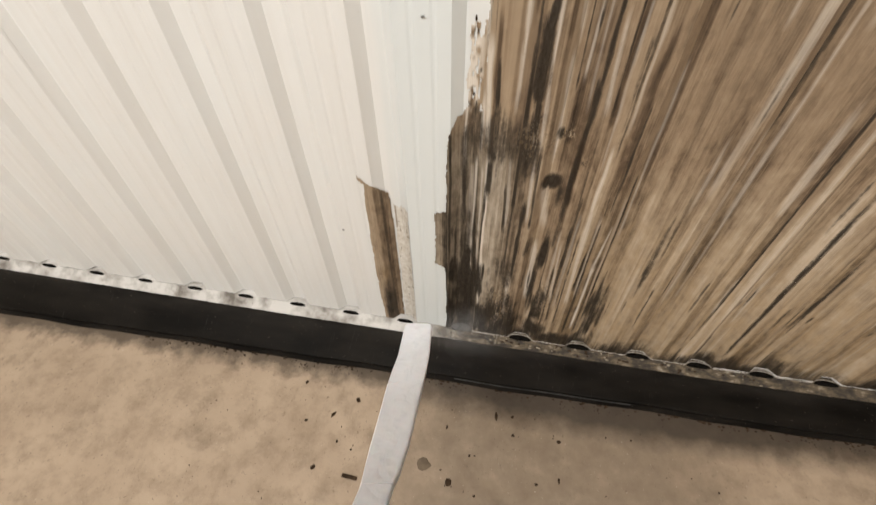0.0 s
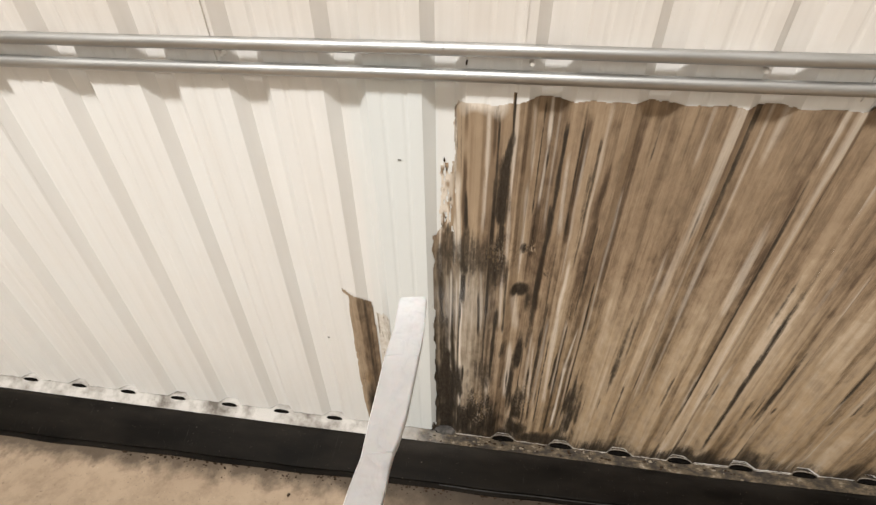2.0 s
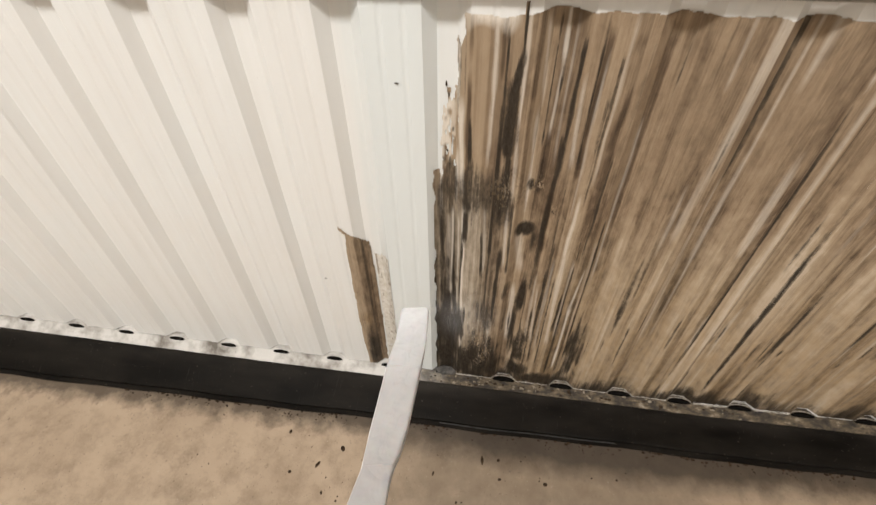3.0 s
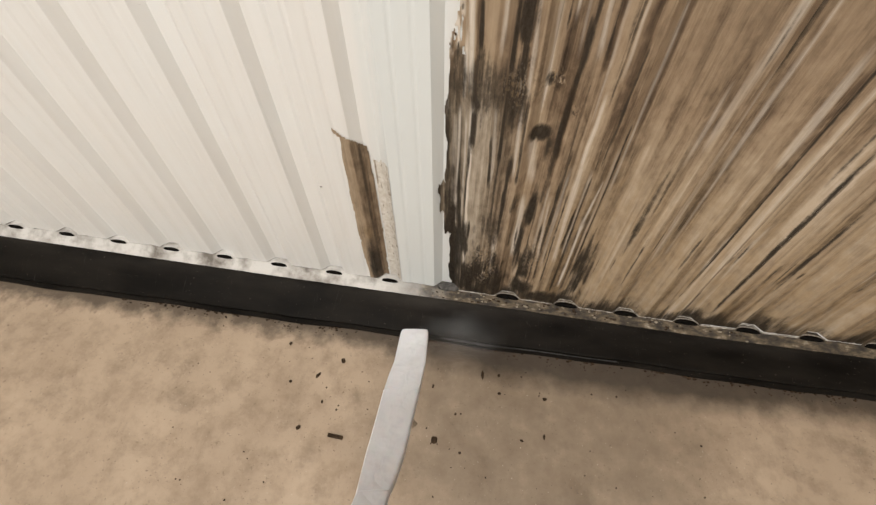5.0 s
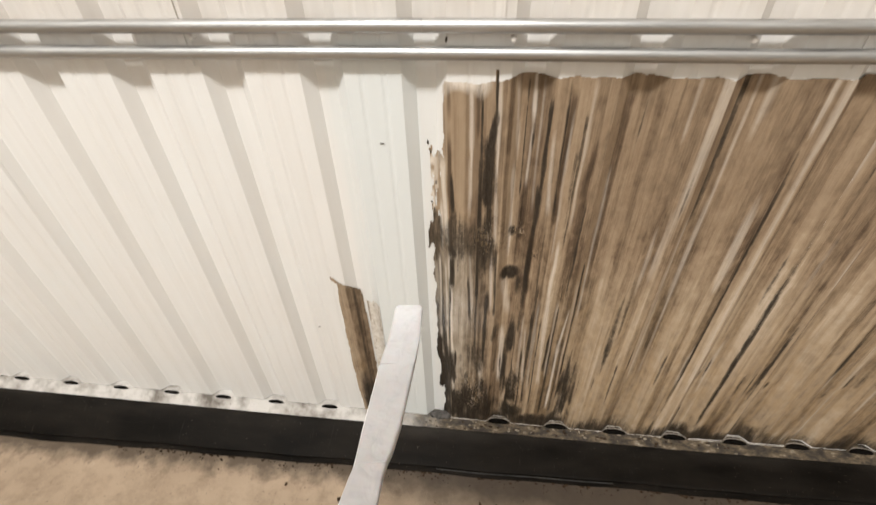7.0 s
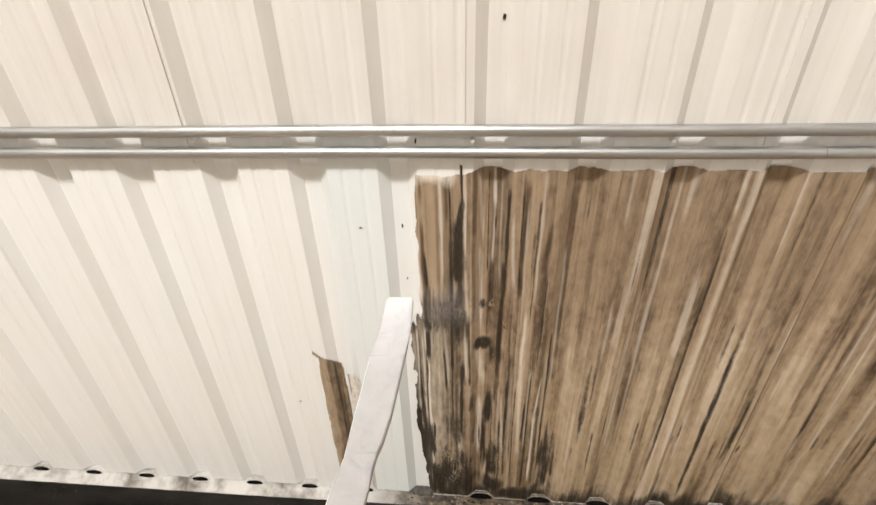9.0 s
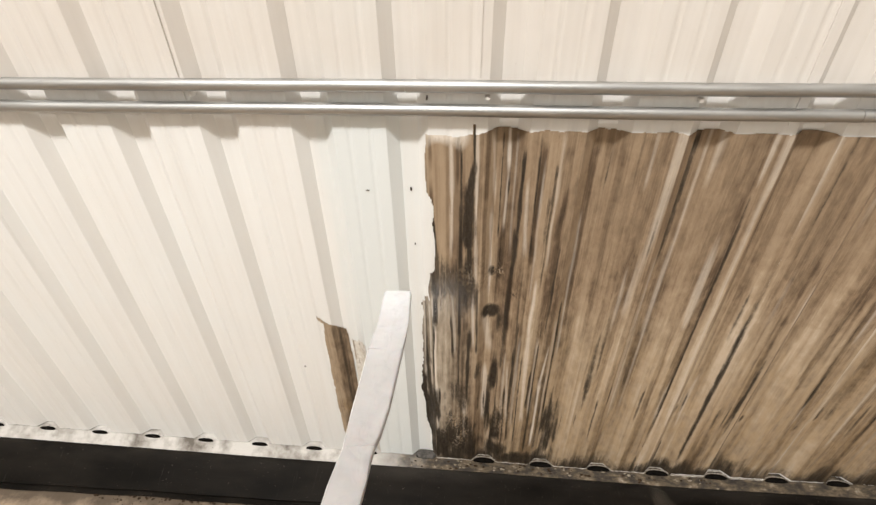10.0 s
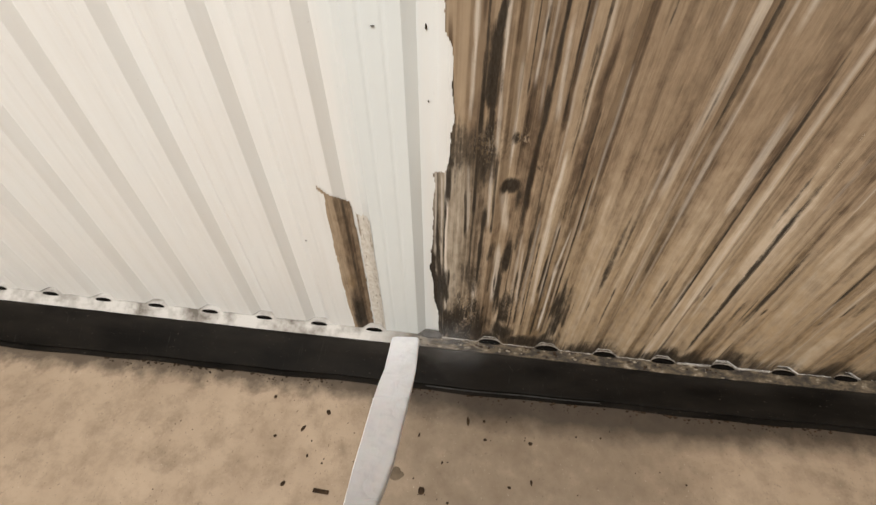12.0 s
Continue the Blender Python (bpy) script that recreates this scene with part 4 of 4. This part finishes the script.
def build_debris():
    rnd = random.Random(21)
    named = [(0.139, -0.441, 0.020, 0.028, 20), (0.036, -0.53, 0.016, 0.034, -25), (0.642, -0.745, 0.028, 0.034, 0), (0.829, -0.41, 0.014, 0.042, 5),
             (0.018, -0.781, 0.018, 0.024, -20), (-0.152, -0.389, 0.014, 0.02, 0), (-0.088, -0.579, 0.016, 0.014, 0), (0.092, -0.652, 0.010, 0.018, 10),
             (0.908, -0.402, 0.014, 0.016, 0), (0.916, -0.491, 0.016, 0.014, 15), (1.131, -0.487, 0.020, 0.016, 0), (1.131, -0.66, 0.010, 0.026, 0),
             (1.032, -0.69, 0.016, 0.012, 0), (0.722, -0.616, 0.010, 0.014, 0), (0.762, -0.781, 0.012, 0.012, 0), (0.599, -0.502, 0.010, 0.022, -15), (0.169, -0.678, 0.009, 0.010, 0)]
    for i in range(80):
        named.append((rnd.uniform(-0.6, 1.9), -0.30 - 1.0 * rnd.random() ** 1.3, rnd.uniform(0.003, 0.009), rnd.uniform(0.004, 0.010), rnd.uniform(0, 180)))
    ob = part("debris_chip", box_mesh("chip", (-0.036, -0.009, 0), (0.036, 0.009, 0.008), CHIP, 0.004), None, "", pose(0.197, -0.795, 0, 0, 0, -3))
    tagged(ob, "long dark brown splinter of grime on the concrete floor", "debris", "crumbs on the floor")
    for x, y, lx, ly, a in named:
        ob = part("debris_chip", chip_mesh(rnd, lx, ly, min(lx, ly) * 0.4, CHIP), None, "", pose(x, y, 0.0, 0, 0, a))
        tagged(ob, "dark brown crumb of grime on the concrete floor", "debris", "crumbs on the floor")
    ring = [(0.03 * (1 + 0.55 * noise.noise((math.cos(a) * 1.6, math.sin(a) * 1.6, 4))) * math.cos(a), 0.03 * math.sin(a)) for a in np.linspace(0, math.tau, 24, endpoint=False)]
    me = loft("stain", [[(u, v, 0.0) for u, v in ring], [(u * 0.9, v * 0.9, 0.0015) for u, v in ring]], STAIN)
    tagged(part("damp_stain", me, None, "", pose(0.515, -0.685, 0.0005)), "small damp brown stain on the concrete floor", "stain", kind="stuff")
    grit = bmesh.new()
    for i in range(330):
        x = rnd.uniform(-1.2, 2.6)
        near = rnd.random() ** 2.2
        w = 1.6 * (0.002 * math.sin(x * 5.3) + 0.0015 * math.sin(x * 13))
        q = rnd.uniform(0.0018, 0.0055) * (1.3 - near)
        if noise.noise((x * 6, 4, 0)) < -0.15:
            continue
        made = bmesh.ops.create_icosphere(grit, subdivisions=1, radius=q)["verts"]
        for v in made:
            v.co = Vector((x + v.co.x * 1.6, -0.2735 - 0.05 * near + w + v.co.y, max(v.co.z, -0.4 * q) * 0.8 + 0.3 * q)) + 0.3 * q * noise.noise_vector(v.co * 900 + Vector((i, 0, 0)))
    me = bpy.data.meshes.new("floor_grit")
    grit.to_mesh(me)
    grit.free()
    me.materials.append(CHIP)
    tagged(part("floor_grit", me), "dark grit swept against the foot of the skirting", "grit", kind="stuff")
    for x, z, lx, lz in ((0.449, 1.70, 0.014, 0.004), (0.594, 1.69, 0.006, 0.018), (0.599, 1.459, 0.006, 0.009), (0.06, 0.78, 0.009, 0.006)):
        ob = part("wall_speck", chip_mesh(rnd, lx, lz, 0.003, CHIP), None, "", pose(x, depth(x) - 0.003, z, 90, 0, 0))
        tagged(ob, "tiny dark speck stuck on the white sheet", "speck", "specks on the wall")


build_debris()


# ---- blasting nozzle ----
def build_nozzle():
    """Built in the camera's first view space: x right, y up, z towards the holder."""
    shape = ((750, 583, 1.00, 46), (749, 588, 0.993, 51), (740, 640, 0.92, 57), (732, 668, 0.88, 62), (725.5, 689, 0.85, 65),
             (725.4, 689.5, 0.8495, 64), (711, 750, 0.77, 67), (698, 800, 0.71, 69), (683, 850, 0.65, 64), (675, 872, 0.62, 60),
             (674.8, 872.5, 0.6195, 59), (667, 895, 0.595, 63), (653, 940, 0.55, 71), (634, 1000, 0.50, 75), (606, 1080, 0.44, 78))
    # centre, half width, half thickness: view angles turned into metres
    line = [(((u - 784) / 820 * d, (452 - v) / 820 * d, -d), 0.5 * w / 820 * d, 0.065 * w / 820 * d + 0.003) for u, v, d, w in shape]
    pts = [Vector(p) for p, _, _ in line]

    def ring(i, n=20):
        ax = (pts[min(i + 1, len(pts) - 1)] - pts[max(i - 1, 0)]).normalized()
        side = Vector((1, 0.10, 0)) - ax * ax.dot(Vector((1, 0.10, 0)))
        side.normalize()
        up = ax.cross(side)
        out = []
        for k in range(n):
            a = math.tau * k / n
            c, s = math.cos(a), math.sin(a)
            e = 0.36
            u = math.copysign(abs(c) ** e, c) * line[i][1]
            v = math.copysign(abs(s) ** e, s) * line[i][2]
            w = 1 + 0.06 * noise.noise((c * 1.5, s * 1.5, i * 0.9))
            out.append(pts[i] + side * (u * w) + up * (v * w))
        return out

    root = tagged(new("blasting_nozzle"), "white frosted flat blasting nozzle on a wrapped lance", "blasting nozzle")
    part("nozzle_tip", loft("nozzle_tip", [ring(i) for i in range(0, 5)], WRAP), root, "white frosted flat tip")
    part("sleeve", loft("sleeve", [ring(i) for i in range(5, 10)], WRAP), root, "greyish white wrapped sleeve")
    part("hose", loft("hose", [ring(i) for i in range(10, 15)], WRAP), root, "crumpled white hose cover")
    for (u, v, d), r in (((786, 588, 1.10), 0.055), ((818, 592, 1.26), 0.095), ((846, 600, 1.42), 0.135)):
        c = Vector(((u - 784) / 820 * d, (452 - v) / 820 * d, -d))
        verts, faces, fall = [], [], []
        for i in range(9):
            q = i / 8
            for k in range(28):
                b = math.tau * k / 28
                verts.append(c + Vector((math.cos(b) * r * q, math.sin(b) * r * q * 0.8, 0.03 * math.sin(3 * b) * q)))
                fall.append(((1 - q * q) ** 2, 0, 0))
            if i:
                p = len(verts) - 56
                faces += [(p + k, p + (k + 1) % 28, p + 28 + (k + 1) % 28, p + 28 + k) for k in range(28)]
        part("frost_mist", mesh_from("frost_mist", verts, faces, JET, True, {"fall": fall}), root, "faint pale mist of frost")
    # a white tube added for the bright rim of light on the sleeve's edge
    rim_light = []
    for i in range(4, 15):
        c = ring(i)[10]
        rim_light.append([c + Vector((0.0016 * math.cos(math.tau * k / 6) - 0.0005, 0.0016 * math.sin(math.tau * k / 6), 0.001)) for k in range(6)])
    part("rim_light", loft("rim_light", rim_light, RIMWHITE), root, "thin white tube standing for the bright rim of light")
    return root


NOZZLE = build_nozzle()


# ---- what moves ----
def motions():
    eyes = {t: look(eye, target, roll) for t, eye, target, roll in PATH}
    # the hand's sway against the view: right, up, lean in degrees
    sway = {0: (0, 0, -0), 1: (-8, 30, 1.5), 1.5: (-12, 50, 2.2), 2: (-10, 47, 2.3), 2.5: (-7, 41, 2.4), 3: (-6, 28, 1.6), 3.7: (-8, 4, 0.5), 4.5: (-7, -10, -0), 5.3: (-5, -8, -0), 5.5: (-5, -7, -0),
            6: (-9, 4, 0.6), 6.5: (-13, 13, 1.3), 7: (-17, 32, 1), 7.5: (-25, 56, 0.9), 7.7: (-30, 68, 0.9), 8.5: (-33, 55, 0.8), 9.3: (-33, 32, 0.6), 9.5: (-32, 27, 0.5), 9.7: (-34, 40, 0.5), 9.9: (-37, 57, 0.5), 10: (-37, 58, 0.5), 10.2: (-36, 45, 0.5), 10.5: (-33, 26, 0.4),
            11: (-29, 17, -0.9), 11.5: (-26, -6, -0.9), 12: (-23, -23, -0.9)}
    st = sorted(sway)
    rows = []
    for t in sorted(eyes):
        dx, dy, lean = (float(np.interp(t, st, [sway[s][k] for s in st])) for k in range(3))
        shift = pose(0, 0, 0, math.degrees(dy / 820), -math.degrees(dx / 820), 0)
        tip = Matrix.Translation((-0.0415, -0.160, 0))
        rows.append((t, eyes[t] @ shift @ tip @ pose(0, 0, 0, 0, 0, lean) @ tip.inverted()))
    walk(NOZZLE, rows)
    rnd = random.Random(3)
    for ob, t, cx, cz in FLAKES:
        t = min(max(t, 0.1), 11.4)
        a, b = pose(cx, 0, cz), pose(rnd.uniform(2.6, 4.2), rnd.uniform(-2.6, -0.4), 0.012, -86, 0, rnd.uniform(-30, 30))
        mid = pose(cx + 0.45, -0.18, cz * 0.8, -40, 0, 10)
        walk(ob, [(0, a), (t, a), (t + 0.067, mid), (t + 0.2, b), (12, b)])


motions()
